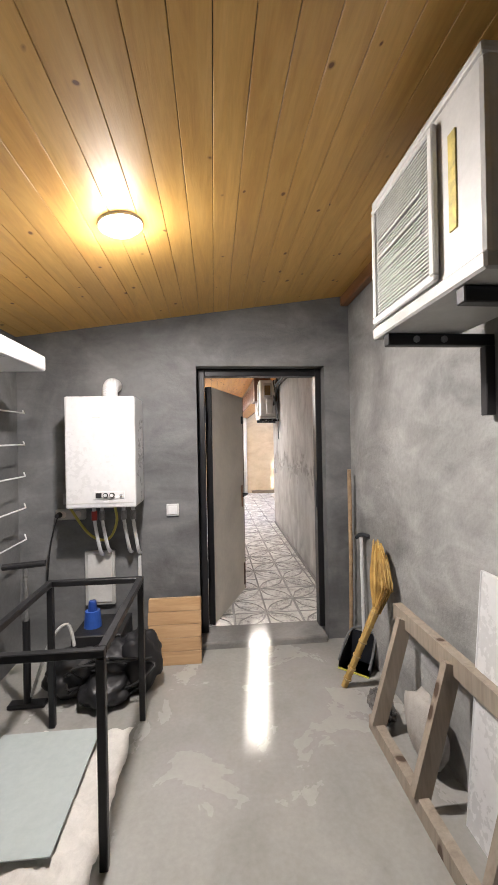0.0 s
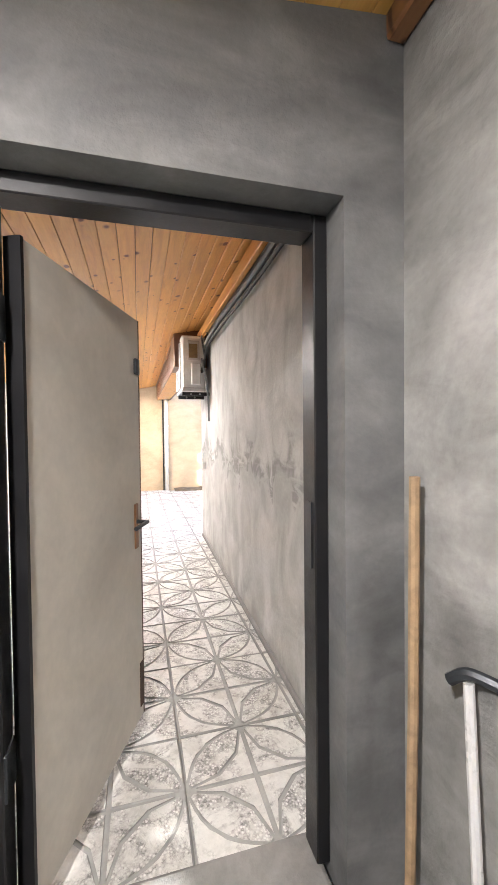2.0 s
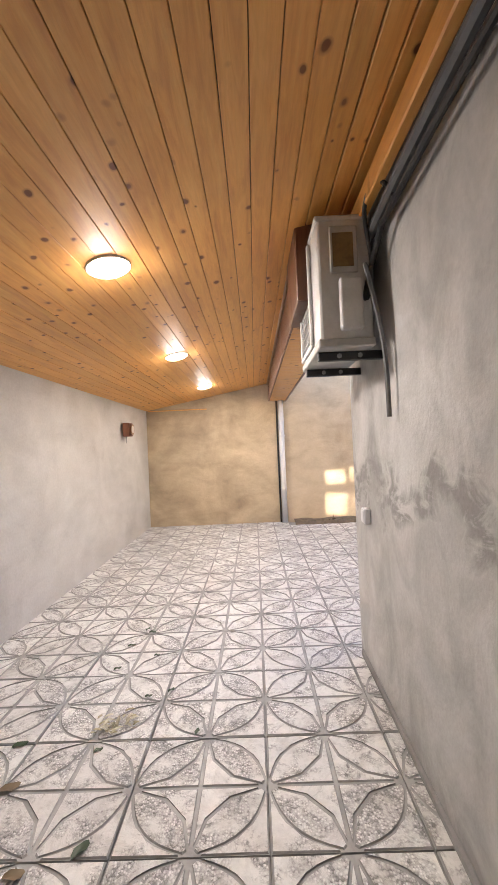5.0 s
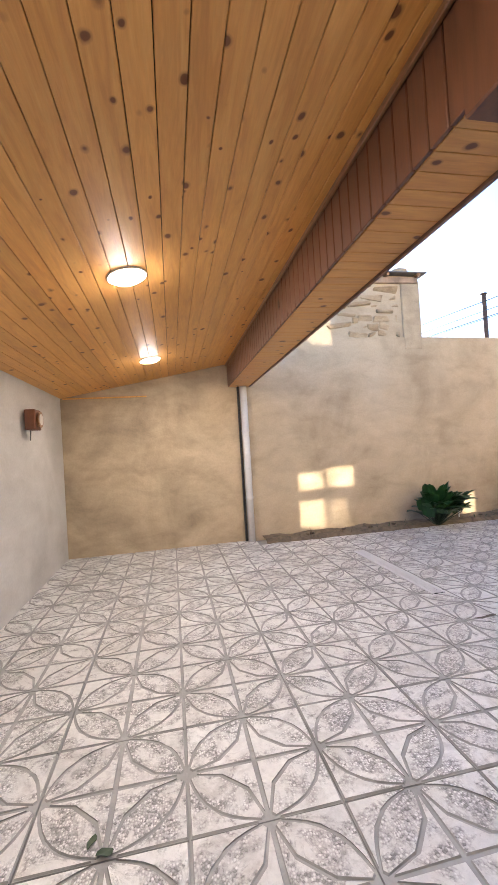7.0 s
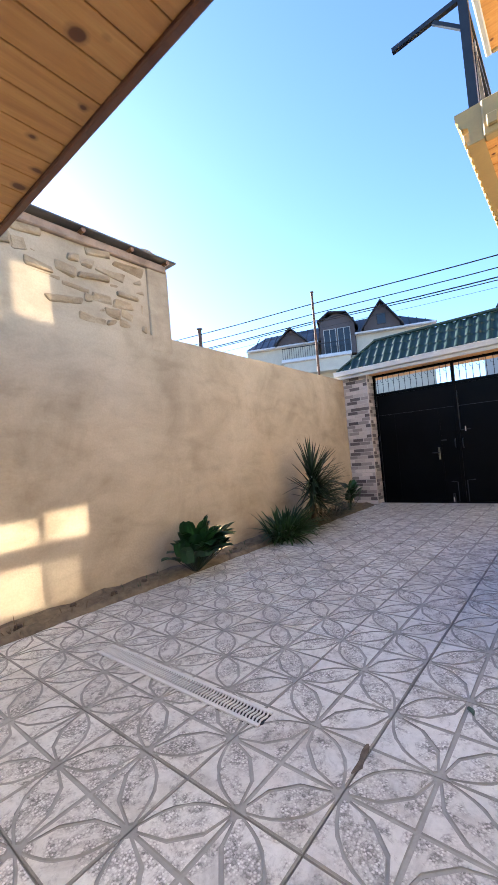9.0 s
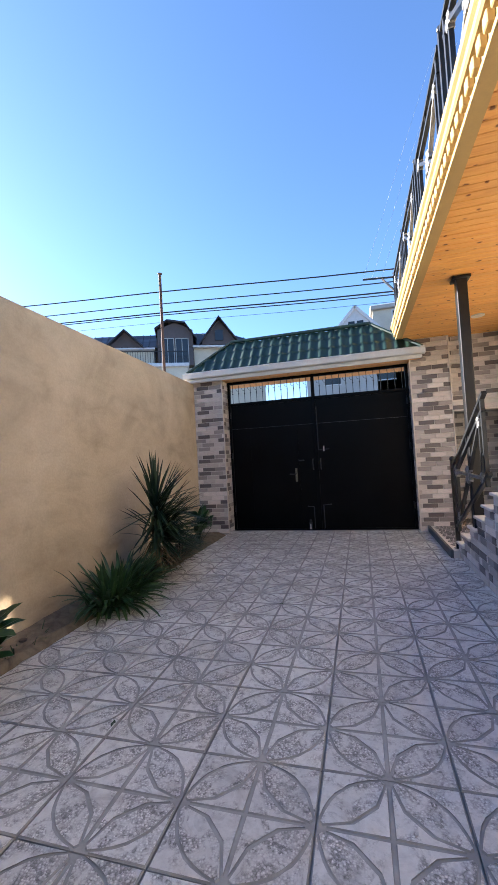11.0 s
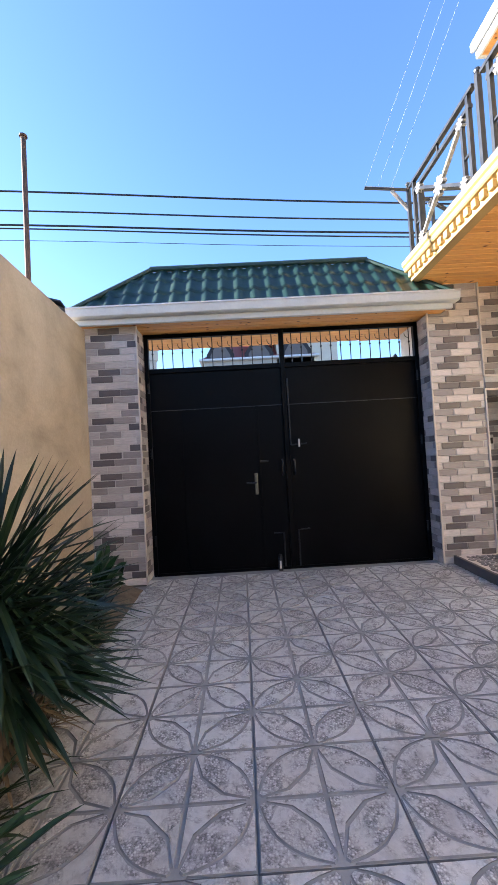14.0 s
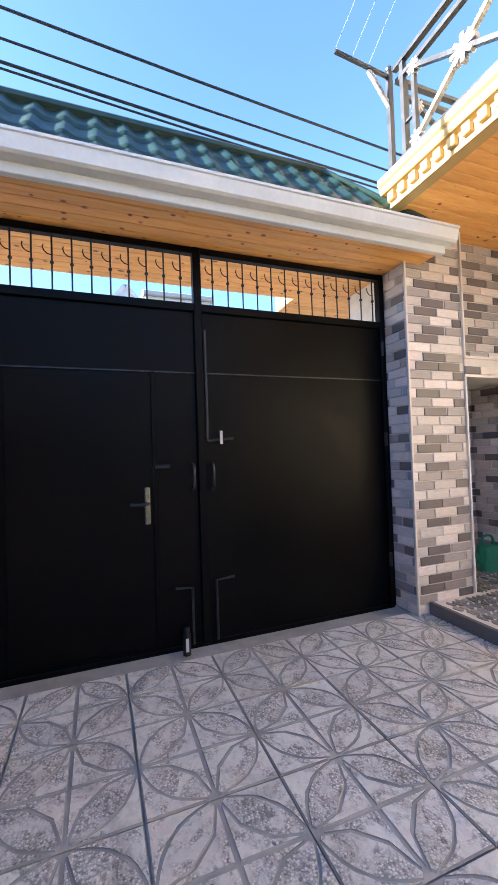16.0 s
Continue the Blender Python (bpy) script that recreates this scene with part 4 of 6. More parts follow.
def far_house(x, y, w, h, wallm, roofm, label, turn=0):
    """A far house: rendered storey, mansard roof with gabled dormers, balcony door."""
    hs = thing("far_house", pose(x, y, 0, 0, 0, turn), label, "house", "far houses", "structure")
    part("wall", box(0, 8, -w / 2, w / 2, -0.2, h), wallm, hs)
    part("eave", box(-0.35, 8.3, -w / 2 - 0.35, w / 2 + 0.35, h, h + 0.16, 0.03), GUTTER, hs)
    bm = bmesh.new()
    lo = [bm.verts.new(p) for p in ((-0.2, -w / 2 - 0.2, h + 0.16), (8.2, -w / 2 - 0.2, h + 0.16), (8.2, w / 2 + 0.2, h + 0.16), (-0.2, w / 2 + 0.2, h + 0.16))]
    hi = [bm.verts.new(p) for p in ((2.6, -w / 2 + 2.2, h + 2.1), (5.6, -w / 2 + 2.2, h + 2.1), (5.6, w / 2 - 2.2, h + 2.1), (2.6, w / 2 - 2.2, h + 2.1))]
    for k in range(4):
        bm.faces.new((lo[k], lo[(k + 1) % 4], hi[(k + 1) % 4], hi[k]))
    bm.faces.new(hi), bm.faces.new(lo)
    part("roof", bm, roofm, hs)
    for dy, dw, dh in ((-w / 2 + 1.3, 2.3, 2.2), (0.0, 2.1, 1.9), (w / 2 - 1.2, 2.0, 2.0)):
        d = part("dormer", bm_gable(dw, dh, h + 0.16, 2.6), FAR_ROOF, hs)
        d.location = (-0.1, dy, 0)
        part("dormer_face", bm_gable(dw * 0.72, dh * 0.72, h + 0.2, 0.06), painted("dormer_board", (0.14, 0.125, 0.12), 0.7, 0, 0.2, 2), d).location = (-0.04, 0, 0)
    for dy in (-w / 4, w / 4):
        wd = part("window", box(-0.03, 0.02, dy - 0.6, dy + 0.6, h - 1.7, h - 0.5), DARK_GLASS, hs)
        part("frame", box(-0.05, -0.03, dy - 0.66, dy + 0.66, h - 1.76, h - 1.7), WHITE, wd)
    return hs


def bm_gable(w, hgt, z, deep):
    bm = bmesh.new()
    a = [bm.verts.new((0, p, q)) for p, q in ((-w / 2, z), (w / 2, z), (w / 2, z + hgt * 0.15), (0, z + hgt), (-w / 2, z + hgt * 0.15))]
    b = [bm.verts.new((deep, v.co.y, v.co.z)) for v in a]
    bm.faces.new(a), bm.faces.new(b)
    for k in range(5):
        bm.faces.new((a[k], a[(k + 1) % 5], b[(k + 1) % 5], b[k]))
    return bm


SEAM_ROOF = painted("seamed_roof", (0.035, 0.033, 0.038), 0.45, 0.2, 0.25, 0.8)
DORMER = painted("dormer_board", (0.11, 0.09, 0.088), 0.7, 0, 0.25, 2)
PALE_HOUSE = painted("pale_house", (0.62, 0.57, 0.46), 0.85, 0, 0.15, 0.8)


def slab_between(bm, pts, thick):
    """A sheet with corners pts, given thickness downwards."""
    hi = [bm.verts.new(p) for p in pts]
    lo = [bm.verts.new((p[0], p[1], p[2] - thick)) for p in pts]
    n = len(pts)
    bm.faces.new(hi), bm.faces.new(lo[::-1])
    for k in range(n):
        bm.faces.new((hi[k], lo[k], lo[(k + 1) % n], hi[(k + 1) % n]))
    return bm


# pale house across the street: terrace, mansard dormer, pointed gables, seamed dark roof
mh = thing("mansard_house", pose(33.9, 25.67, 0, 0, 0, 24.8), "pale two-storey house with a dark seamed mansard roof, dormer and pointed gables", "house", kind="structure")
part("wall", box(0.4, 9.0, -7.2, 9.0, -0.2, 9.5), PALE_HOUSE, mh)
part("upper_wall", box(0.25, 8.8, -7.3, -1.0, 9.5, 11.15), PALE_HOUSE, mh)
part("left_wall", box(0.25, 8.8, 2.4, 9.0, 9.5, 11.0), PALE_HOUSE, mh)
part("terrace", box(-1.1, 0.4, -0.5, 5.6, 9.3, 9.62, 0.05), WHITE, mh, "white terrace slab")
part("terrace_wall", box(-0.9, 0.4, -0.4, 5.4, 8.2, 9.3), PALE_HOUSE, mh)
part("eave", box(-0.25, 0.3, -7.6, -0.9, 11.15, 11.32, 0.03), WHITE, mh, "white eave board")
part("left_eave", box(-0.25, 0.3, 2.3, 9.0, 11.0, 11.15, 0.03), WHITE, mh, "white eave board")
rf = part("main_roof", slab_between(bmesh.new(), [(-0.1, -7.5, 11.34), (-0.1, 9.0, 11.2), (2.6, 7.5, 12.9), (2.6, -4.0, 13.3)], 0.12), SEAM_ROOF, mh)
part("hip_roof", slab_between(bmesh.new(), [(-0.1, -7.5, 11.34), (2.6, -4.0, 13.3), (8.6, -4.0, 13.3), (8.6, -7.5, 11.34)], 0.12), SEAM_ROOF, mh)
part("rear_roof", slab_between(bmesh.new(), [(8.6, 9.0, 11.2), (8.6, -7.5, 11.34), (2.6, -4.0, 13.3), (2.6, 7.5, 12.9)], 0.12), SEAM_ROOF, mh)
for k in range(26):
    y = -6.8 + 0.6 * k
    t = min(1.0, (y + 7.5) / 3.5)
    part("seam", add_bar(bmesh.new(), (-0.1, y, 11.38 - 0.0085 * (y + 7.5)), (-0.1 + 2.7 * t, y, 11.38 + (1.93 - 0.0347 * max(0.0, y + 4.0)) * t), 0.05, 0.07), SEAM_ROOF, rf)
for yc, half, top, z0, mat in ((-3.2, 1.75, 13.75, 11.36, DORMER), (4.7, 1.5, 12.6, 11.16, DORMER)):
    g = part("gable", bm_gable(half * 1.7, (top - z0) * 0.92, z0, 3.0), mat, mh, "brown boarded gable")
    g.location = (-0.2, yc, 0)
    for k in (-1, 1):
        part("gable_roof", slab_between(bmesh.new(), [(-0.75, yc, top), (3.2, yc, top), (3.2, yc + k * half, z0 + 0.05), (-0.75, yc + k * half, z0 + 0.05)], 0.14), SEAM_ROOF, mh)
part("gable_window", box(-0.30, -0.2, -3.55, -2.85, 11.7, 12.6), DARK_GLASS, mh)
dr = part("dormer", bm_gable(3.0, 3.1, 9.62, 3.5), DORMER, mh, "dark mansard dormer")
for v in dr.data.vertices:
    if v.co.z > 9.63:
        v.co.z = 13.35 if abs(v.co.y) < 0.1 else 12.7
dr.location = (-0.1, 0.55, 0)
part("dormer_roof", slab_between(bmesh.new(), [(-0.5, 2.25, 12.75), (-0.5, 1.2, 13.5), (3.5, 1.2, 13.5), (3.5, 2.25, 12.75)], 0.12), SEAM_ROOF, mh)
part("dormer_top", slab_between(bmesh.new(), [(-0.5, 1.2, 13.5), (-0.5, -0.3, 13.3), (3.5, -0.3, 13.3), (3.5, 1.2, 13.5)], 0.12), SEAM_ROOF, mh)
part("dormer_side", slab_between(bmesh.new(), [(-0.5, -0.3, 13.3), (-0.5, -1.25, 11.9), (3.5, -1.25, 11.9), (3.5, -0.3, 13.3)], 0.12), SEAM_ROOF, mh)
for y0 in (0.72, -0.5):
    w = part("dormer_window", box(-0.16, -0.08, y0, y0 + 1.0, 9.7, 11.9), DARK_GLASS, mh)
    for a, b, c, d in ((-0.06, 0.0, 9.66, 11.96), (1.0, 1.06, 9.66, 11.96), (0.0, 1.0, 11.9, 11.96), (0.47, 0.53, 9.7, 11.9)):
        part("frame", box(-0.2, -0.1, y0 + a, y0 + b, c, d), FAR_WALL, w)
tr = part("terrace_rail", box(-1.05, -1.0, -0.4, 5.5, 10.55, 10.62), IRON, mh)
for k in range(30):
    part("baluster", box(-1.04, -1.01, -0.38 + 0.2 * k, -0.35 + 0.2 * k, 9.62, 10.55), IRON, tr)
tan_house = thing("tan_house", (34, 7.65, 0), "tan flat-topped house with white-framed windows beyond the gate", "house", kind="structure")
part("wall", box(0, 7, -2.2, 2.25, -0.2, 12.0), PALE_HOUSE, tan_house)
part("cornice", box(-0.25, 7.2, -2.4, 2.45, 12.0, 12.35, 0.06), FAR_WALL, tan_house)
for y0 in (-1.5, -0.2):
    w = part("window", box(-0.04, 0.03, y0, y0 + 1.05, 10.5, 11.8), DARK_GLASS, tan_house)
    for a, b, c, d in ((-0.07, 0.0, 10.43, 11.87), (1.05, 1.12, 10.43, 11.87), (0.0, 1.05, 11.8, 11.87), (0.49, 0.56, 10.5, 11.8)):
        part("frame", box(-0.08, 0.0, y0 + a, y0 + b, c, d), WHITE, w)
red = far_house(34, 11.2, 8, 8.4, FAR_WALL, painted("far_red_roof", (0.25, 0.06, 0.05), 0.6, 0, 0.2, 1), "far pale house with a red roof")
at = part("attic_gable", bm_gable(3.0, 1.9, 10.35, 2.5), WHITE, red, "white boarded attic gable")
at.location = (-0.5, 0, 0)
for k in (-0.32, 0.32):
    part("attic_window", box(-0.03, 0.01, k - 0.24, k + 0.24, 10.72, 11.25), DARK_GLASS, at)
for k in (-1, 1):
    part("barge_board", add_bar(bmesh.new(), (-0.1, 1.7 * k, 10.5), (-0.1, 0.0, 12.33), 0.16, 0.2), WHITE, at)
far_house(40, 2.0, 9, 7.4, FAR_WALL, FAR_ROOF, "far grey house beyond the gate")
wall("street", box(10.6, 26.0, -40, 60, -0.16, -0.04), CONCRETE_EDGE, "grey street behind the gate", "road")

# ---- planting bed ----
bed = bmesh.new()
nx, ny = 90, 8
grid = [[bed.verts.new((1.5 + 8.0 * i / nx, 14.0 + (0.34 + 0.25 * max(0.0, (8.0 * i / nx - 2.8) / 5.2)) * j / ny, 0.004 + 0.05 * noise.noise(Vector((i * 0.31, j * 0.5, 0))) + 0.02 * j / ny + (0.025 if 0 < j else -0.02))) for j in range(ny + 1)] for i in range(nx + 1)]
for i in range(nx):
    for j in range(ny):
        bed.faces.new((grid[i][j], grid[i + 1][j], grid[i + 1][j + 1], grid[i][j + 1]))
tagged(shade(mesh_ob("planting_bed", bed, SOIL)), "narrow bed of dry earth along the yard wall", "soil", kind="structure")


def leaf_mat(name, a, b, rough=0.4):
    m = Mat(name, rough)
    g = m.node("NewGeometry")
    n1 = m.noise(m.world(), 14, 3)
    c = m.mix(m.ramp(g.outputs["Random Per Island"], [(0.0, a), (1.0, b)]), m.ramp(n1, [(0.3, 0.7), (0.7, 1.1)]), 1.0, "MULTIPLY")
    m.link(c, "Base Color")
    return m.mat


LEAF_DARK = leaf_mat("leaf_dark", (0.012, 0.03, 0.014), (0.035, 0.07, 0.03))
LEAF_MID = leaf_mat("leaf_mid", (0.02, 0.055, 0.02), (0.05, 0.115, 0.04))
LEAF_DEEP = leaf_mat("leaf_deep", (0.012, 0.05, 0.016), (0.03, 0.10, 0.03), 0.3)
LEAF_DRY = leaf_mat("leaf_dry", (0.12, 0.085, 0.05), (0.24, 0.18, 0.11), 0.8)
BARK = painted("palm_bark", (0.10, 0.075, 0.055), 0.9, 0, 0.5, 14, 0.8)


def add_blade(bm, base, way, length, width, droop, fold=0.25, n=5):
    """A long pointed leaf that bends down along its way."""
    way = Vector(way).normalized()
    side = way.cross(Vector((0, 0, 1)))
    side = side.normalized() if side.length > 1e-3 else Vector((1, 0, 0))
    prev = None
    p = Vector(base)
    d = way.copy()
    for i in range(n + 1):
        t = i / n
        w = width * (0.55 + 0.9 * t) * (1 - t) ** 0.55 if t < 1 else 0
        up = side.cross(d).normalized()
        row = [p - side * w / 2 + up * w * fold, p.copy(), p + side * w / 2 + up * w * fold]
        row = [bm.verts.new(q) for q in (row if t < 1 else row[1:2])]
        if prev:
            if len(row) == 3:
                bm.faces.new((prev[0], prev[1], row[1], row[0])), bm.faces.new((prev[1], prev[2], row[2], row[1]))
            else:
                bm.faces.new((prev[0], prev[1], row[0])), bm.faces.new((prev[1], prev[2], row[0]))
        prev = row
        p = p + d * length / n
        d = (d + Vector((0, 0, -droop / n))).normalized()
    return bm


rng = random.Random(3)
yucca = thing("yucca_palm", (6.86, 14.0, 0.02), "spiky dark green yucca palm with dry lower leaves", "plant")
part("trunk", add_tube(bmesh.new(), [(0, 0.05, -0.05), (0.02, 0.03, 0.3), (0.0, 0.0, 0.75)], 0.05, 9), BARK, yucca)
bm, dry = bmesh.new(), bmesh.new()
for k in range(270):
    z = rng.uniform(0.4, 0.9)
    el = radians(rng.uniform(-40, 86) * (0.35 + 0.65 * (z - 0.4) / 0.46))
    az = rng.uniform(0, math.tau)
    if math.sin(az) > 0.35 and math.cos(el) > 0.5:
        az = -az
    add_blade(bm, (0.02, 0, z), (math.cos(az) * math.cos(el), math.sin(az) * math.cos(el), math.sin(el)), rng.uniform(0.52, 0.74), 0.045, rng.uniform(0.0, 0.35), 0.2)
for k in range(60):
    az = rng.uniform(math.pi * 0.9, math.tau * 1.05)
    add_blade(dry, (0.02, 0, rng.uniform(0.2, 0.5)), (math.cos(az), math.sin(az), rng.uniform(-0.6, 0.2)), rng.uniform(0.25, 0.5), 0.025, rng.uniform(0.3, 1.2), 0.1)
part("crown", bm, LEAF_DARK, yucca, "crown of stiff pointed leaves")
part("dry_leaves", dry, LEAF_DRY, yucca, "withered hanging leaves")


def clump(name, x, y, count, lo, hi, width, mat, label, spread=0.18, droop=1.4):
    c = thing(name, (x, y, 0.01), label, "plant")
    bm = bmesh.new()
    for k in range(count):
        az = rng.uniform(0, math.tau)
        if math.sin(az) > 0.2 and rng.random() < 0.8:
            az = -az
        el = radians(rng.uniform(25, 80))
        r = rng.uniform(0, spread)
        add_blade(bm, (r * math.cos(az) * 1.5, r * math.sin(az) * 0.7, 0), (math.cos(az) * math.cos(el), math.sin(az) * math.cos(el), math.sin(el)), rng.uniform(lo, hi), width, rng.uniform(droop * 0.5, droop), 0.2, 6)
    part("leaves", bm, mat, c)
    part("base", add_rod(bmesh.new(), (0, 0, -0.03), (0, 0, 0.05), 0.05, 0.03, 8), BARK, c)
    return c


clump("lily_clump", 5.95, 13.99, 220, 0.36, 0.62, 0.056, LEAF_MID, "dense clump of arching strap leaves in the bed", 0.24)
clump("grass_tuft", 6.5, 14.1, 60, 0.25, 0.5, 0.022, LEAF_DARK, "dark tuft of thin leaves behind the palm", 0.3)
clump("grass_tuft", 7.5, 14.2, 110, 0.2, 0.42, 0.022, LEAF_DARK, "dark tangled undergrowth beside the palm", 0.34)
clump("grass_tuft", 8.05, 14.25, 90, 0.14, 0.32, 0.022, LEAF_DARK, "dark tangled undergrowth in the bed", 0.32)
clump("grass_tuft", 7.1, 14.12, 60, 0.2, 0.4, 0.02, LEAF_DRY, "half-dry tuft of grass by the palm", 0.3)
for x, y in ((2.2, 14.16), (2.7, 14.2), (3.1, 14.15), (3.5, 14.2), (5.0, 14.2), (8.4, 14.2)):
    clump("weed", x, y, 26, 0.05, 0.13, 0.012, LEAF_DRY if x < 3.3 else LEAF_MID, "small weeds sprouting in dry earth", 0.2, 0.8)


def broad_plant(x, y, count, size, label, height):
    c = thing("broadleaf_plant", (x, y, 0.01), label, "plant")
    bm, stems = bmesh.new(), bmesh.new()
    for k in range(count):
        az = rng.uniform(0, math.tau)
        if math.sin(az) > 0.3:
            az = -az
        r, z = rng.uniform(0.03, 0.26) * size, rng.uniform(0.06, 0.30) * height
        p = Vector((r * math.cos(az) * 1.25, r * math.sin(az) * 0.8, z + 0.1 * (1 - r)))
        add_tube(stems, [(0, 0, -0.03), p], 0.004, 5)
        el = rng.uniform(0.35, 1.45)
        add_blade(bm, p, (math.cos(az) * math.cos(el), math.sin(az) * math.cos(el), math.sin(el)), rng.uniform(0.15, 0.27) * size, 0.17 * size, rng.uniform(0.3, 0.9), 0.16, 6)
    part("leaves", bm, LEAF_DEEP, c)
    part("stalk", stems, LEAF_DARK, c)


broad_plant(4.12, 14.04, 95, 1.2, "glossy broad-leaved green plant in the bed", 1.0)
broad_plant(8.6, 14.2, 26, 1.1, "small broad-leaved plant by the gate pier", 1.3)
tap = thing("water_tap", (4.62, 14.2, 0.0), "white standpipe tap against the yard wall", "tap")
part("pipe", add_tube(bmesh.new(), smooth([(0, 0, -0.02), (0, 0, 0.28), (0, -0.02, 0.31), (0.0, -0.07, 0.31), (0, -0.08, 0.28)]), 0.012), PVC, tap)
part("handle", add_bar(bmesh.new(), (-0.03, -0.03, 0.34), (0.03, -0.03, 0.34), 0.012), GREY_IRON, tap)

# ---- yard floor things ----
DR_X, DR_Y0, DR_Y1 = 2.42, 11.70, 13.17
drain = thing("drain_grate", (DR_X, DR_Y0, 0.0), "white slotted drainage grate set in the paving", "drain")
L = DR_Y1 - DR_Y0
part("channel", box(-0.062, 0.062, 0, L, -0.03, 0.004), CABLE, drain, "dark channel under the slots")
for s in (-1, 1):
    part("edge", box(s * 0.055 - 0.011, s * 0.055 + 0.011, 0, L, 0.001, 0.012, 0.002), PVC, drain)
n = 66
for k in range(n):
    y = (k + 0.5) * L / n
    part("slat", add_tube(bmesh.new(), [(-0.048, y - 0.006, 0.008), (-0.02, y + 0.004, 0.008), (0.02, y - 0.004, 0.008), (0.048, y + 0.006, 0.008)], 0.0052, 6), PVC, drain)


def flat_leaf(name, x, y, size, turn, mat, label):
    bm = bmesh.new()
    pts = [(size * math.cos(a), 0.5 * size * math.sin(a) * (1 + 0.25 * math.cos(a)), 0.004 + 0.2 * size * abs(math.sin(a)) * 0.6 + 0.006 * math.cos(3 * a)) for a in [i * math.tau / 10 for i in range(10)]]
    c = bm.verts.new((0, 0, 0.004))
    vs = [bm.verts.new(p) for p in pts]
    for k in range(10):
        bm.faces.new((c, vs[k], vs[(k + 1) % 10]))
    ob = tagged(shade(mesh_ob(name, bm, mat)), label, "leaf", "fallen leaves")
    ob.matrix_world = pose(x, y, 0.0, 0, 0, turn) @ Matrix.Scale(0.75, 4)


rng = random.Random(21)
LEAF_GREEN = leaf_mat("leaf_fallen_green", (0.10, 0.14, 0.03), (0.2, 0.22, 0.06), 0.6)
for x, y, s, t, m in ((0.17, 8.43, 0.05, 60, 0), (-0.02, 8.35, 0.05, 10, 2), (0.42, 8.1, 0.055, 20, 1), (-0.25, 8.7, 0.06, 30, 2), (0.3, 9.35, 0.03, 50, 0), (0.18, 9.3, 0.03, 20, 0), (0.5, 9.0, 0.03, 80, 0), (-0.1, 9.9, 0.04, 20, 0), (0.0, 10.1, 0.04, 0, 0), (0.6, 8.0, 0.03, 70, 2), (0.2, 7.9, 0.04, 15, 0), (-0.1, 9.6, 0.035, 35, 0), (0.12, 9.75, 0.03, 5, 0), (-0.35, 8.95, 0.05, 25, 0), (-0.55, 8.4, 0.05, 65, 2), (0.05, 8.9, 0.03, 30, 0), (3.0, 10.9, 0.04, 30, 0), (6.15, 12.32, 0.03, 60, 0), (-0.05, 10.15, 0.035, 70, 0), (4.3, 12.9, 0.03, 12, 0)):
    flat_leaf("fallen_leaf", x, y, s, t, (LEAF_DARK, LEAF_GREEN, LEAF_DRY)[m], ("dark withered leaf on the paving", "green fallen leaf on the paving", "dry tan leaf on the paving")[m])
stain = bmesh.new()
ring = [stain.verts.new((2.44 + (0.085 + 0.022 * math.sin(a * 3)) * math.cos(a), 11.205 + (0.022 + 0.012 * math.sin(a * 2 + 1)) * math.sin(a) + 0.004 * math.cos(a), 0.0035)) for a in [i * math.tau / 24 for i in range(24)]]
stain.faces.new(ring)
tagged(mesh_ob("damp_stain", stain, painted("stain_brown", (0.15, 0.12, 0.095), 0.8, 0, 0.5, 25, 0.3)), "dark brown damp stain on the paving", "stain", kind="structure")
pile = thing("leaf_pile", (0.08, 9.05, 0.0), "small heap of pale dry petals on the paving", "leaves")
bm = bmesh.new()
for k in range(34):
    a, r = rng.uniform(0, math.tau), rng.uniform(0, 0.11)
    add_blade(bm, (r * math.cos(a), r * math.sin(a), rng.uniform(0.0, 0.03)), (rng.uniform(-1, 1), rng.uniform(-1, 1), rng.uniform(0, 0.5)), rng.uniform(0.03, 0.07), 0.025, 0.6, 0.2, 3)
part("petals", bm, leaf_mat("petal_dry", (0.40, 0.36, 0.22), (0.6, 0.56, 0.42), 0.8), pile)

# ---- carport things ----
pipe = thing("downpipe", (1.34, NY - 0.06, 0.0), "white plastic rainwater downpipe on the yard wall", "pipe")
shade(part("pipe", add_rod(bmesh.new(), (0, 0, 0), (0, 0, 2.22), 0.05, n=20), PVC, pipe))
for z in (0.6, 1.55):
    part("clip", add_rod(bmesh.new(), (0, 0, z), (0, 0, z + 0.03), 0.056, n=20), PVC, pipe)
# The pipe's shadow on the wall, built as a thin black strip.
part("shadow_strip", box(-0.085, -0.06, 0.0, 0.05, 0.0, 2.2, 0.003), CABLE, pipe, "black strip put in as shade beside the pipe")
spk = thing("wall_siren", (-1.08, 12.95, 1.62), "small brown wall siren box with a round mouth", "siren")
part("case", box(0.0, 0.1, -0.09, 0.09, 0.0, 0.2, 0.01, 2), painted("siren_brown", (0.20, 0.075, 0.04), 0.5, 0, 0.3, 9), spk)
part("mouth", add_rod(bmesh.new(), (0.1, 0.0, 0.1), (0.125, 0, 0.1), 0.065, 0.08, 20), BEAM_WOOD, spk)
part("mouth_inner", add_rod(bmesh.new(), (0.12, 0.0, 0.1), (0.13, 0, 0.1), 0.055, n=20), TRIM_PALE, spk)
part("lead", add_tube(bmesh.new(), [(0.02, 0.02, 0.0), (0.012, 0.02, -0.1)], 0.006, 6), CABLE_GREY, spk)


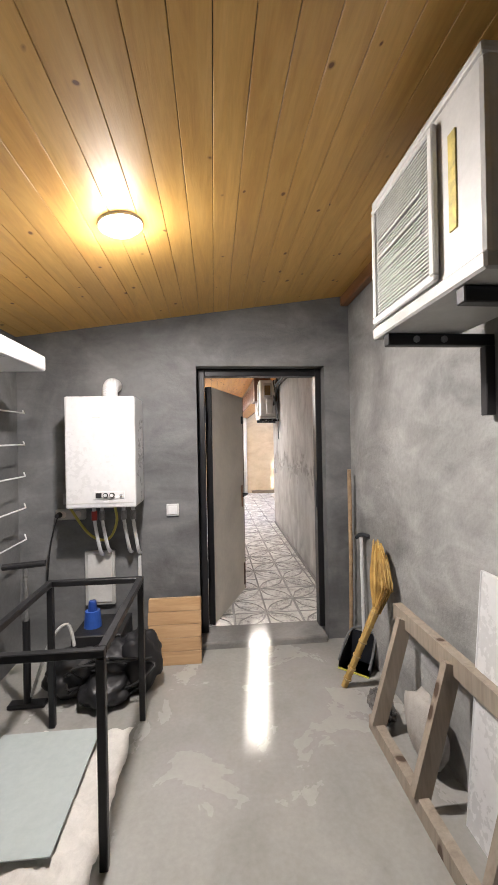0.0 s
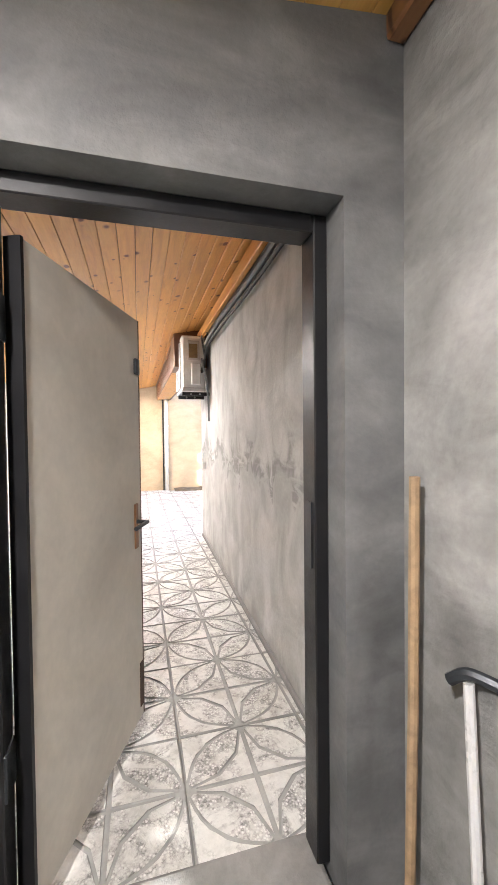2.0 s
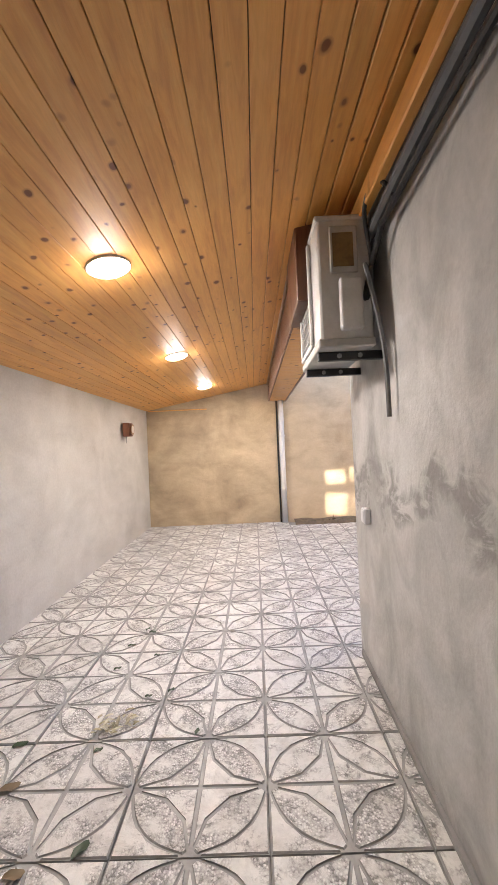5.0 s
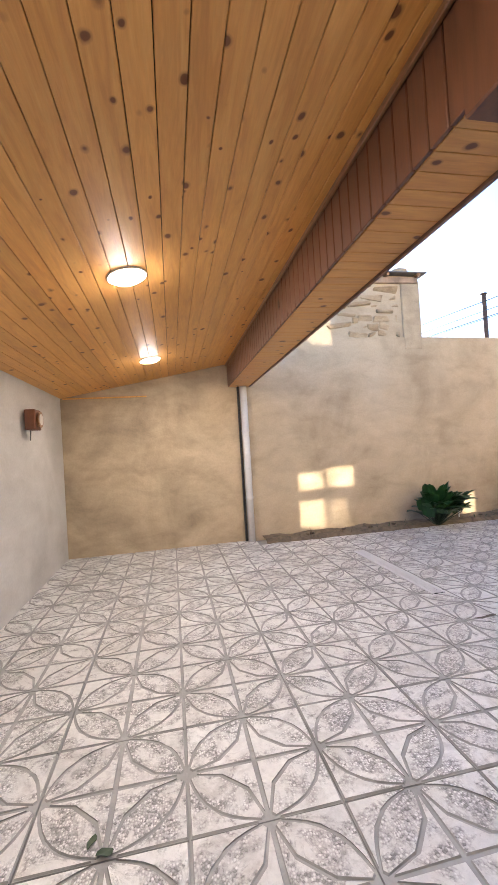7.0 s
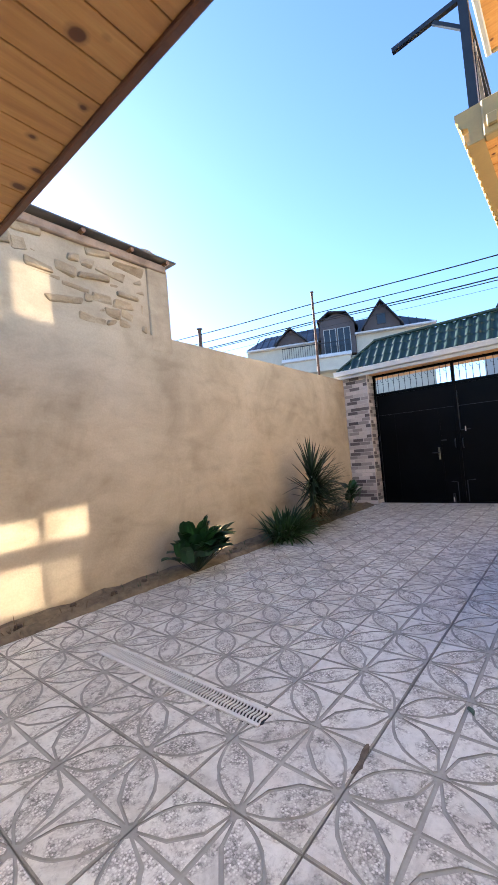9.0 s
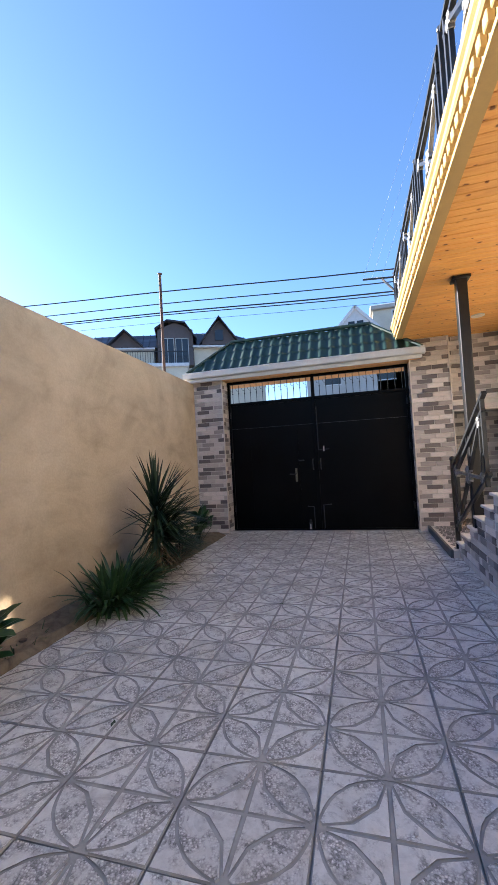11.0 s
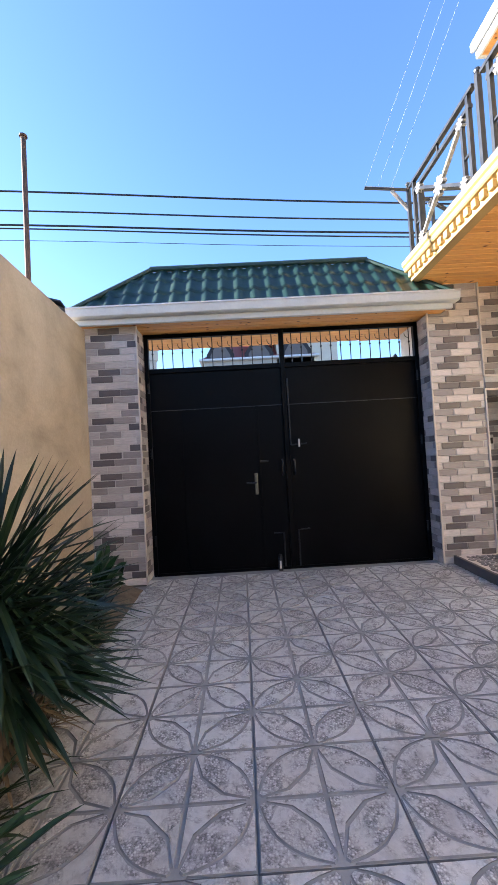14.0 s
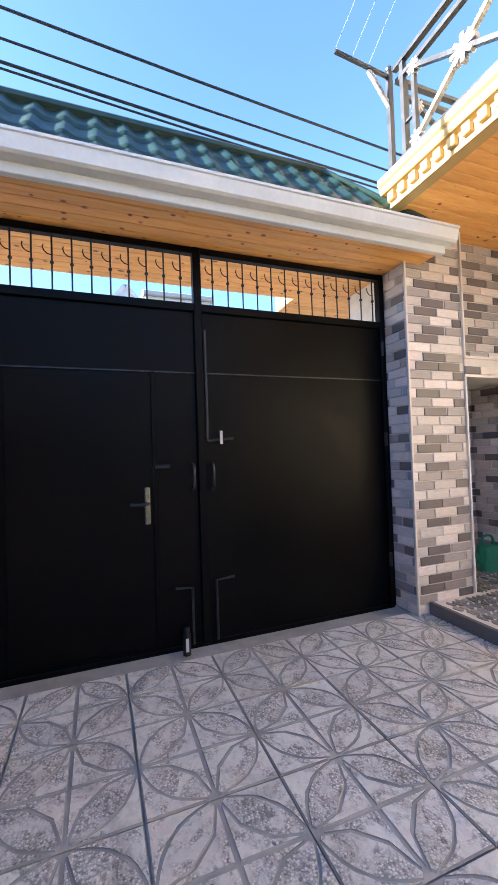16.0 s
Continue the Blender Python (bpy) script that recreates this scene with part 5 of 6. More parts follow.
def downlight(x, y, z, tilt, mat, energy, spill, tint, s=1.0):
    """A round surface lamp with a shallow dome, lit."""
    d = thing("ceiling_lamp", pose(x, y, z, 0, tilt, 0), "round lit ceiling panel lamp with a white rim", "lamp", "ceiling lamps")
    part("rim", add_rod(bmesh.new(), (0, 0, -0.012), (0, 0, 0.004), 0.112 * s, n=36), WHITE, d)
    part("diffuser", add_rod(bmesh.new(), (0, 0, -0.026), (0, 0, -0.013), 0.085 * s, 0.105 * s, n=36), mat, d, "glowing white diffuser")
    lamp("lamp_light", "AREA", pose(x, y, z, 0, tilt, 0) @ pose(0, 0, -0.032), energy, tint, size=0.18 * s)
    lamp("lamp_spill", "POINT", pose(x, y, z, 0, tilt, 0) @ pose(0, 0, -0.15), energy * spill, tint, radius=0.09)


TILT_PORT = -math.degrees(math.atan(0.185))
for x, y in ((0.14, 9.04), (0.10, 11.02), (0.12, 13.12)):
    downlight(x, y, port_z(x), TILT_PORT, LAMP_GLOW, 2.0, 0.22, (1.0, 0.95, 0.90))
downlight(0.06, 4.13, room_z(0.06), -math.degrees(math.atan(0.135)), LAMP_GLOW_ROOM, 4.1, 0.2, (1.0, 0.94, 0.87), 0.78)


def condenser(name, m, length, height, depth, label, sticker):
    """A split air conditioner's outdoor unit; its face looks along -x, its length lies along y."""
    a = thing(name, m, label, "air conditioner")
    body = part("casing", box(0, depth, 0, length, 0, height, 0.014, 2), WHITE_METAL, a)
    part("top_lid", box(-0.008, depth + 0.005, -0.006, length + 0.006, height - 0.02, height + 0.006, 0.008, 2), WHITE_METAL, a)
    part("base_pan", box(-0.01, depth + 0.004, -0.008, length + 0.008, -0.012, 0.03, 0.006), GREY_METAL, a)
    g0, g1 = length * 0.33, length - 0.035
    part("grille_panel", box(-0.006, -0.001, g0, g1, 0.06, height - 0.05, 0.003), painted("grille_grey", (0.34, 0.34, 0.35), 0.5, 0, 0.2, 8), a, "grey fan grille panel")
    n = 34
    for k in range(n):
        z = 0.07 + k * (height - 0.13) / (n - 1)
        part("grille_bar", box(-0.011, -0.006, g0 + 0.01, g1 - 0.01, z, z + 0.005), GREY_METAL, a)
    for k in range(5):
        z = 0.09 + k * 0.055
        part("grille_rib", box(-0.016, -0.010, g0 + 0.05, g1 - 0.03, z - 0.003, z + 0.003), GREY_METAL, a)
    for y0, y1, z0, z1 in ((g0 - 0.02, g1 + 0.02, height - 0.052, height - 0.034), (g0 - 0.02, g1 + 0.02, 0.036, 0.06), (g1, g1 + 0.02, 0.06, height - 0.052)):
        part("grille_frame", box(-0.018, -0.003, y0, y1, z0, z1, 0.004), WHITE_METAL, a)
    part("grille_frame", box(-0.022, -0.004, g0 - 0.025, g0, 0.05, height - 0.04, 0.004), WHITE_METAL, a)
    if sticker:
        part("sticker", box(-0.004, 0.001, 0.1, 0.13, height * 0.28, height * 0.78), painted("sticker_yellow", (0.7, 0.58, 0.15), 0.6, 0, 0.5, 30), a, "faded yellow sticker")
    part("side_recess", box(depth * 0.22, depth * 0.75, -0.012, 0.0, height * 0.55, height * 0.92, 0.006), GREY_METAL, a)
    part("recess_label", box(depth * 0.28, depth * 0.66, -0.016, -0.011, height * 0.60, height * 0.86), painted("label_brown", (0.22, 0.15, 0.06), 0.6, 0, 0.4, 20), a, "brown side label")
    part("valve_cover", box(depth * 0.36, depth * 0.78, -0.05, 0.0, height * 0.10, height * 0.50, 0.012, 2), WHITE_METAL, a)
    for y in (0.08, length - 0.1):
        b = part("bracket", box(0.0, depth + 0.12, y, y + 0.035, -0.055, -0.014, 0.003), BLACK_PLASTIC, a)
        part("bracket_leg", box(depth + 0.085, depth + 0.12, y, y + 0.035, -0.3, -0.055, 0.003), BLACK_PLASTIC, b)
        for xx in (0.1, 0.2):
            part("bolt", add_rod(bmesh.new(), (xx, y - 0.006, -0.035), (xx, y, -0.035), 0.012, n=8), SILVER, b)
    return a


condenser("outdoor_unit", pose(1.175, 8.88, 1.85), 0.62, 0.60, 0.25, "weathered white air-conditioner outdoor unit on wall brackets", False)
condenser("outdoor_unit", pose(1.02, 3.315, 1.825), 0.60, 0.485, 0.27, "dusty white air-conditioner unit with a faded yellow sticker", True)
tubes = thing("pipe_bundle", (0, 0, 0), "grey insulated pipes and cables along the wall's top", "pipes")
part("insulated_pipe", add_tube(bmesh.new(), [(1.395 + 0.02 * k / 6, 5.6 + 3.45 * k / 6, 2.37 + 0.012 * math.sin(k * 2)) for k in range(6)] + [(1.43, 8.9, 2.36)], 0.022, 8), CABLE_GREY, tubes)
part("second_pipe", add_tube(bmesh.new(), [(1.40 + 0.02 * k / 6, 5.6 + 3.1 * k / 6, 2.315 + 0.01 * math.sin(k * 1.7)) for k in range(7)] + [(1.42, 8.87, 2.2), (1.38, 8.85, 2.05)], 0.014, 8), CABLE, tubes)
part("loop", add_tube(bmesh.new(), smooth([(1.42, 8.55, 2.34), (1.40, 8.68, 2.48), (1.38, 8.8, 2.43), (1.42, 8.86, 2.2), (1.39, 8.85, 2.05), (1.34, 8.84, 2.1)]), 0.01, 7), CABLE, tubes)
part("drain_hose", add_tube(bmesh.new(), smooth([(1.38, 8.83, 2.2), (1.42, 8.8, 1.95), (1.44, 8.79, 1.75), (1.445, 8.79, 1.5)]), 0.011, 7), CABLE_GREY, tubes)
sock = thing("junction_box", (1.485, 9.35, 0.92), "small white junction box on the wall", "box")
part("case", box(-0.03, 0.005, -0.04, 0.04, 0, 0.09, 0.006), WHITE, sock)
part("cover", box(-0.035, -0.03, -0.03, 0.03, 0.012, 0.078, 0.003), PVC, sock)
bm = box(1.375, 1.418, DOOR_Y + 0.2, 9.55, 2.44, 2.54, 0.006)
tagged(mesh_ob("trim_carport", bm, PINE), "honey pine cover strip along the wall", "trim", kind="structure")
tagged(mesh_ob("trim_carport", box(-1.08, 0.0, NY - 0.025, NY, 2.1, 2.118, 0.004), PINE), "narrow pine strip at the ceiling's edge", "trim", kind="structure")
tagged(mesh_ob("trim_room", box(1.36, 1.42, -0.6, DOOR_Y, 2.435, 2.51, 0.008), BEAM_WOOD), "brown wooden beam along the wall's top", "trim", kind="structure")
tagged(mesh_ob("baseboard", box(-0.015, 0.012, 0.0, 4.1, 0.0, 0.045, 0.008, 1, pose(1.424, DOOR_Y + 0.2, 0, 0, 0, -1.07)), SILL), "rough cement fillet at the wall's foot", "baseboard", kind="structure")

# ---- door ----
fr = thing("door_frame", (0, DOOR_Y, 0.1), "black steel angle door frame", "door frame", kind="structure")
part("jamb", box(0.300, 0.356, 0.10, 0.19, -0.05, 1.897, 0.004), IRON, fr)
part("jamb", box(1.188, 1.232, 0.10, 0.19, -0.05, 1.897, 0.004), IRON, fr)
part("head", box(0.356, 1.188, 0.10, 0.19, 1.842, 1.897, 0.004), IRON, fr)
for z in (0.35, 1.5):
    part("hinge_leaf", box(0.354, 0.362, 0.105, 0.185, z, z + 0.12, 0.002), GREY_IRON, fr)
part("strike", box(1.183, 1.188, 0.12, 0.16, 0.85, 1.05), GREY_IRON, fr)
door = thing("door_1", pose(0.385, DOOR_Y + 0.19, 0.075, 0, 0, 68.3), "cream painted steel door with rust at its edges, standing open", "door", kind="structure")
leaf = part("leaf", box(0.0, 0.78, -0.02, 0.02, 0.0, 1.80, 0.004), DOOR_CREAM, door)
part("edge", box(-0.012, 0.0, -0.024, 0.024, 0.0, 1.80), IRON, leaf)
part("edge", box(0.78, 0.786, -0.021, 0.021, 0.0, 1.80), RUST, leaf)
hd = part("handle_plate", box(0.70, 0.735, -0.028, -0.02, 0.78, 0.98, 0.004), BEAM_WOOD, leaf)
part("handle", add_tube(bmesh.new(), smooth([(0.718, -0.025, 0.9), (0.718, -0.07, 0.9), (0.70, -0.075, 0.9), (0.60, -0.07, 0.895)]), 0.009), GREY_IRON, hd)
part("bolt", box(0.72, 0.76, -0.035, -0.02, 1.55, 1.62, 0.004), GREY_IRON, leaf)
part("patch", box(0.74, 0.78, -0.023, -0.02, 0.05, 0.25), RUST, leaf, "rusty patch at the corner")

# ---- store room things ----
boiler = thing("gas_boiler", (-0.505, 5.06, 1.055), "white wall-hung gas boiler with a small control panel", "boiler")
part("casing", box(0, 0.43, 0, 0.29, 0, 0.70, 0.012, 2), WHITE, boiler)
part("control_panel", box(0.17, 0.36, -0.004, 0.0, 0.055, 0.105, 0.002), PVC, boiler)
part("display", box(0.185, 0.22, -0.007, -0.004, 0.065, 0.095), BLACK_PLASTIC, boiler)
for k, x in enumerate((0.245, 0.285, 0.34)):
    part("knob", add_rod(bmesh.new(), (x, 0, 0.08), (x, -0.014, 0.08), 0.016 if k < 2 else 0.008, n=16), BLACK_PLASTIC if k < 2 else GREY_IRON, boiler)
    part("knob_face", add_rod(bmesh.new(), (x, -0.014, 0.08), (x, -0.017, 0.08), 0.011 if k < 2 else 0.005, n=14), WHITE, boiler)
part("badge", box(0.17, 0.22, -0.003, 0.0, 0.565, 0.572), GREY_METAL, boiler)
part("lower_seam", box(0.01, 0.42, -0.003, 0.0, 0.03, 0.034), GREY_METAL, boiler)
part("flue", add_tube(bmesh.new(), smooth([(0.25, 0.13, 0.69), (0.25, 0.13, 0.75), (0.25, 0.17, 0.79), (0.25, 0.26, 0.8)]), 0.048, 16), PVC, boiler)
for k, (x, z) in enumerate(((0.13, -0.36), (0.18, -0.34), (0.32, -0.35), (0.38, -0.36))):
    p = part("pipe", add_tube(bmesh.new(), smooth([(x, 0.15, 0.0), (x, 0.15, -0.1), (x + 0.02, 0.2, z + 0.05), (x + 0.02, 0.28, z)]), 0.012, 8), PVC, boiler)
    part("valve", add_rod(bmesh.new(), (x, 0.15, -0.1), (x, 0.15, -0.04), 0.018, n=10), SILVER if k else painted("valve_red", (0.5, 0.05, 0.04), 0.4), p)
part("drop_pipe", add_tube(bmesh.new(), [(0.40, 0.24, -0.36), (0.40, 0.25, -0.85)], 0.012, 8), PVC, boiler)
part("gas_hose", add_tube(bmesh.new(), smooth([(-0.08, 0.26, 0.03), (-0.05, 0.22, -0.02), (0.08, 0.2, -0.2), (0.2, 0.2, -0.24), (0.27, 0.16, -0.12), (0.26, 0.15, 0.0)], 8), 0.009, 8), painted("hose_yellow", (0.62, 0.55, 0.12), 0.5), boiler, "yellow gas hose")
part("gas_valve", add_rod(bmesh.new(), (-0.08, 0.24, 0.0), (-0.08, 0.24, 0.07), 0.02, n=10), SILVER, boiler)

so = thing("wall_socket", (-0.67, DOOR_Y - 0.03, 0.94), "grey double socket strip with a black plug", "socket")
part("plate", box(0.0, 0.2, 0, 0.03, 0.0, 0.075, 0.008), GREY_METAL, so)
for x in (0.05, 0.15):
    part("outlet", add_rod(bmesh.new(), (x, 0, 0.038), (x, -0.004, 0.038), 0.024, n=18), TRIM_PALE, so)
part("plug", add_rod(bmesh.new(), (0.03, -0.004, 0.038), (0.03, -0.05, 0.038), 0.02, 0.014, 12), BLACK_PLASTIC, so)
part("lead", add_tube(bmesh.new(), smooth([(0.03, -0.04, 0.03), (-0.02, -0.03, -0.15), (-0.05, -0.02, -0.4)]), 0.005, 6), CABLE, so)
sw = thing("light_switch", (0.12, DOOR_Y - 0.012, 0.94), "square white light switch on the grey wall", "switch")
part("plate", box(-0.043, 0.043, 0, 0.012, 0, 0.086, 0.004, 2), WHITE, sw)
part("rocker", box(-0.03, 0.03, -0.005, 0.0, 0.013, 0.073, 0.003), PVC, sw)
brd = thing("board_stack", pose(-0.04, 5.14, 0.004, -11, 0, 0), "oak laminate boards leaning against the wall", "boards")
for k in range(5):
    for j in range(3):
        part("board", box(0.003 * ((k + j) % 3), 0.352 - 0.003 * ((k * 2 + j) % 3), 0.021 * j, 0.021 * j + 0.019, 0.083 * k, 0.083 * k + 0.081, 0.002), OAK, brd)

tb = thing("table_frame", (-0.45, 3.88, 0.004), "bare black square-tube table frame standing on the floor", "frame")
TW, TD, TH = 0.485, 0.77, 0.75
for x in (0.0, TW - 0.03):
    for y in (0.0, TD - 0.03):
        part("leg", box(x, x + 0.03, y, y + 0.03, 0.0, TH - 0.03, 0.003), IRON, tb)
for y in (0.0, TD - 0.03):
    part("rail", box(0.0, TW, y, y + 0.03, TH - 0.029, TH, 0.003), IRON, tb)
for x in (0.0, TW - 0.03):
    part("rail", box(x, x + 0.03, 0.031, TD - 0.031, TH - 0.029, TH, 0.003), IRON, tb)
gl = thing("glass_sheet", (-0.62, 3.9, 0.055), "pale grey-green glass sheet lying on packing", "glass")
part("pane", box(0.0, 0.46, 0.0, 0.62, 0.0, 0.006, 0.001), painted("frosted_glass", (0.42, 0.47, 0.46), 0.12, 0, 0.05, 2, 0.01), gl)
pk = thing("packing", (-0.60, 3.85, 0.004), "crumpled white packing paper under the glass", "packing")
bm = bmesh.new()
bmesh.ops.create_grid(bm, x_segments=34, y_segments=40, size=1.0)
for v in bm.verts:
    q = v.co.copy()
    v.co = Vector((0.3 + q.x * 0.29 + 0.03 * noise.noise(q * 3 + Vector((5, 0, 0))), 0.32 + q.y * 0.38 + 0.03 * noise.noise(q * 3), 0.022 + 0.02 * noise.noise(q * 7) + 0.012 * noise.noise(q * 19)))
shade(part("paper", bm, painted("paper_white", (0.62, 0.60, 0.56), 0.8, 0, 0.2, 12, 0.3), pk))
bag = thing("bag_heap", (-0.24, 4.95, 0.0), "heap of black bags and cables under the boiler", "bags")
rng = random.Random(8)
for k, (x, y, r, h) in enumerate(((-0.18, 0.0, 0.17, 0.24), (0.05, 0.04, 0.17, 0.28), (0.2, -0.02, 0.12, 0.34), (0.02, -0.12, 0.15, 0.16))):
    bm = bmesh.new()
    bmesh.ops.create_icosphere(bm, subdivisions=4, radius=1.0)
    for v in bm.verts:
        q = v.co.copy()
        s = 1 + 0.22 * noise.noise(q * 2.2 + Vector((k * 7, 0, 0))) + 0.09 * noise.noise(q * 7 + Vector((k, 3, 0)))
        v.co = Vector((x + q.x * r * s, y + q.y * r * s, max(0.004, h * 0.5 + q.z * h * 0.52 * s)))
    shade(part("bag", bm, BLACK_PLASTIC, bag))
for k in range(6):
    part("cable", add_tube(bmesh.new(), smooth([(rng.uniform(-0.3, 0.3), rng.uniform(-0.2, 0.1), rng.uniform(0.02, 0.3)) for _ in range(5)]), 0.007, 6), CABLE, bag)
bt = thing("blue_bottle", (-0.37, 5.12, 0.30), "blue plastic bottle on a shelf of junk", "bottle")
part("body", add_rod(bmesh.new(), (0, 0, 0), (0, 0, 0.1), 0.055, 0.045, 18), painted("blue_plastic", (0.03, 0.10, 0.42), 0.35), bt)
part("neck", add_rod(bmesh.new(), (0, 0, 0.1), (0, 0, 0.16), 0.03, 0.022, 14), painted("blue_cap", (0.02, 0.07, 0.33), 0.35), bt)
bx = thing("box_stack", (-0.46, 4.98, 0.0), "dark crate holding junk against the wall", "crate")
part("crate", box(0, 0.3, 0, 0.32, 0.004, 0.30, 0.006), BLACK_PLASTIC, bx)
pan = thing("wall_panel", (-0.48, DOOR_Y - 0.03, 0.35), "pale grey panel fixed low on the wall", "panel")
part("sheet", box(0.0, 0.2, 0, 0.028, 0, 0.37, 0.004), GREY_METAL, pan)
part("cover", box(0.02, 0.18, -0.006, 0.0, 0.02, 0.35, 0.003), WHITE_METAL, pan)
pump = thing("bicycle_pump", (-0.64, 4.82, 0.0), "floor pump with a black cross handle", "pump")
part("foot", box(-0.1, 0.1, -0.03, 0.03, 0.004, 0.03, 0.006), IRON, pump)
part("barrel", add_rod(bmesh.new(), (0, 0, 0.03), (0, 0, 0.48), 0.02, n=14), IRON, pump)
part("rod", add_rod(bmesh.new(), (0, 0, 0.48), (0, 0, 0.77), 0.012, n=10), SILVER, pump)
part("handle", add_rod(bmesh.new(), (-0.12, 0, 0.78), (0.1, 0.02, 0.79), 0.018, n=12), BLACK_PLASTIC, pump)
part("hose", add_tube(bmesh.new(), smooth([(0.02, 0, 0.06), (0.12, 0.02, 0.35), (0.2, 0.06, 0.42), (0.24, 0.05, 0.3)]), 0.01, 7), GREY_METAL, pump)
shl = thing("wall_shelf", (-0.92, 3.2, 1.86), "thick white shelf board on the side wall", "shelf")
part("board", box(0.0, 0.42, 0.0, 1.6, 0.0, 0.085, 0.012, 2), WHITE, shl)
for y in (0.3, 1.3):
    part("bracket", box(0.0, 0.3, y, y + 0.02, -0.05, -0.002, 0.003), GREY_METAL, shl)
rk = thing("wire_rack", (-0.92, 4.4, 0.85), "thin white wire rack on the side wall", "rack")
for k in range(5):
    part("wire", add_tube(bmesh.new(), [(0.0, 0.0, 0.2 * k), (0.14, 0.05, 0.2 * k), (0.14, 0.75, 0.2 * k + 0.01), (0.11, 0.8, 0.2 * k + 0.03)], 0.005, 6), PVC, rk)
part("upright", add_rod(bmesh.new(), (0.14, 0.1, -0.02), (0.14, 0.1, 0.84), 0.005, n=6), PVC, rk)

lad = thing("wooden_ladder", (0, 0, 0), "old grey wooden ladder lying on its side against the wall", "ladder")
part("rail", add_bar(bmesh.new(), (1.19, 2.2, 0.035), (1.19, 4.45, 0.035), 0.045, 0.07), RAW_WOOD, lad)
part("rail", add_bar(bmesh.new(), (1.36, 2.2, 0.55), (1.36, 4.52, 0.55), 0.045, 0.08), RAW_WOOD, lad)
for y in (4.38, 3.98, 3.58, 3.18, 2.78, 2.4):
    part("rung", add_bar(bmesh.new(), (1.185, y, 0.06), (1.345, y + 0.03, 0.55), 0.07, 0.035, (0, 1, 0)), RAW_WOOD, lad)
wp = thing("white_panel", pose(1.325, 3.0, 0.003, 0, 4.6, 0), "white glossy board leaning behind the ladder", "panel")
part("sheet", box(0.0, 0.016, 0.0, 0.90, 0.0, 0.95, 0.002), WHITE, wp)
part("edging", box(0.0, 0.016, 0.902, 0.91, 0.0, 0.95, 0.002), PVC, wp)
sk = thing("stone_lump", (1.33, 4.2, 0.02), "pale sack slumped behind the ladder", "sack")
bm = bmesh.new()
bmesh.ops.create_icosphere(bm, subdivisions=3, radius=1.0)
for v in bm.verts:
    q = v.co.copy()
    v.co = Vector((q.x * 0.06, q.y * 0.15, 0.14 + q.z * 0.15)) * (1 + 0.15 * noise.noise(q * 3))
shade(part("sack", bm, painted("sack_grey", (0.4, 0.38, 0.35), 0.85, 0, 0.3, 9, 0.4), sk))
stick = thing("wooden_pole", (1.365, 5.27, 0.004), "thin wooden pole standing in the corner", "pole")
part("shaft", add_tube(bmesh.new(), [(0, 0, 0), (0.006, -0.01, 0.6), (0.0, -0.025, 1.24)], 0.014, 9), painted("pole_wood", (0.42, 0.29, 0.17), 0.6, 0, 0.4, 20), stick)
DP = pose(1.315, 4.985, 0.004, 0, 0, -42)
dp = thing("dustpan", DP, "black dustpan with a yellow lip and a long white handle", "dustpan")
bm = bmesh.new()
pts = [(-0.10, -0.09, 0.0), (0.10, -0.09, 0.0), (0.08, 0.06, 0.0), (-0.08, 0.06, 0.0), (-0.10, -0.08, 0.04), (0.10, -0.08, 0.04), (0.075, 0.08, 0.19), (-0.075, 0.08, 0.19)]
vs = [bm.verts.new(p) for p in pts]
for f in ((0, 1, 2, 3), (2, 3, 7, 6), (0, 3, 7, 4), (1, 2, 6, 5)):
    bm.faces.new([vs[i] for i in f])
bmesh.ops.solidify(bm, geom=bm.faces[:], thickness=0.006)
part("pan", bm, painted("pan_blue_black", (0.022, 0.026, 0.036), 0.5, 0, 0.3, 8), dp)
part("rim", add_tube(bmesh.new(), smooth([(-0.10, -0.085, 0.045), (-0.076, 0.078, 0.19), (0.076, 0.078, 0.19), (0.10, -0.085, 0.045)], 5), 0.008, 7), CABLE_GREY, dp, "grey rounded rim")
H0, H1 = DP.inverted() @ Vector((1.372, 5.04, 0.19)), DP.inverted() @ Vector((1.385, 5.09, 0.80))
part("handle", add_tube(bmesh.new(), [H0, H0.lerp(H1, 0.5), H1], 0.012, 9), WHITE, dp)
G = DP.inverted().to_3x3() @ Vector((0.03, -0.05, 0.012))
part("grip", add_tube(bmesh.new(), smooth([H1 - G * 0.7, H1 + Vector((0, 0, 0.02)), H1 + G * 1.2]), 0.014, 8), GREY_IRON, dp)
part("lip", box(-0.10, 0.10, -0.1, -0.09, 0.0, 0.008), painted("lip_yellow", (0.5, 0.5, 0.08), 0.5), dp)
bro = thing("straw_broom", (1.155, 4.79, 0.004), "yellow straw hand broom standing on its handle", "broom")
A, B, TIP = Vector((0, 0, 0.004)), Vector((0.155, -0.12, 0.50)), Vector((0.195, -0.05, 0.86))
STRAW = leaf_mat("straw", (0.36, 0.21, 0.05), (0.52, 0.33, 0.09), 0.6)
STRAW_PALE = leaf_mat("straw_pale", (0.46, 0.29, 0.08), (0.62, 0.43, 0.15), 0.6)
bm = bmesh.new()
for k in range(9):
    o = Vector((math.cos(k * 0.7), math.sin(k * 0.7), 0)) * (0.012 if k else 0.0)
    add_tube(bm, [A + o * 0.8, A.lerp(B, 0.5) + o, B + o * 1.3], 0.010, 6)
part("handle", bm, STRAW_PALE, bro)
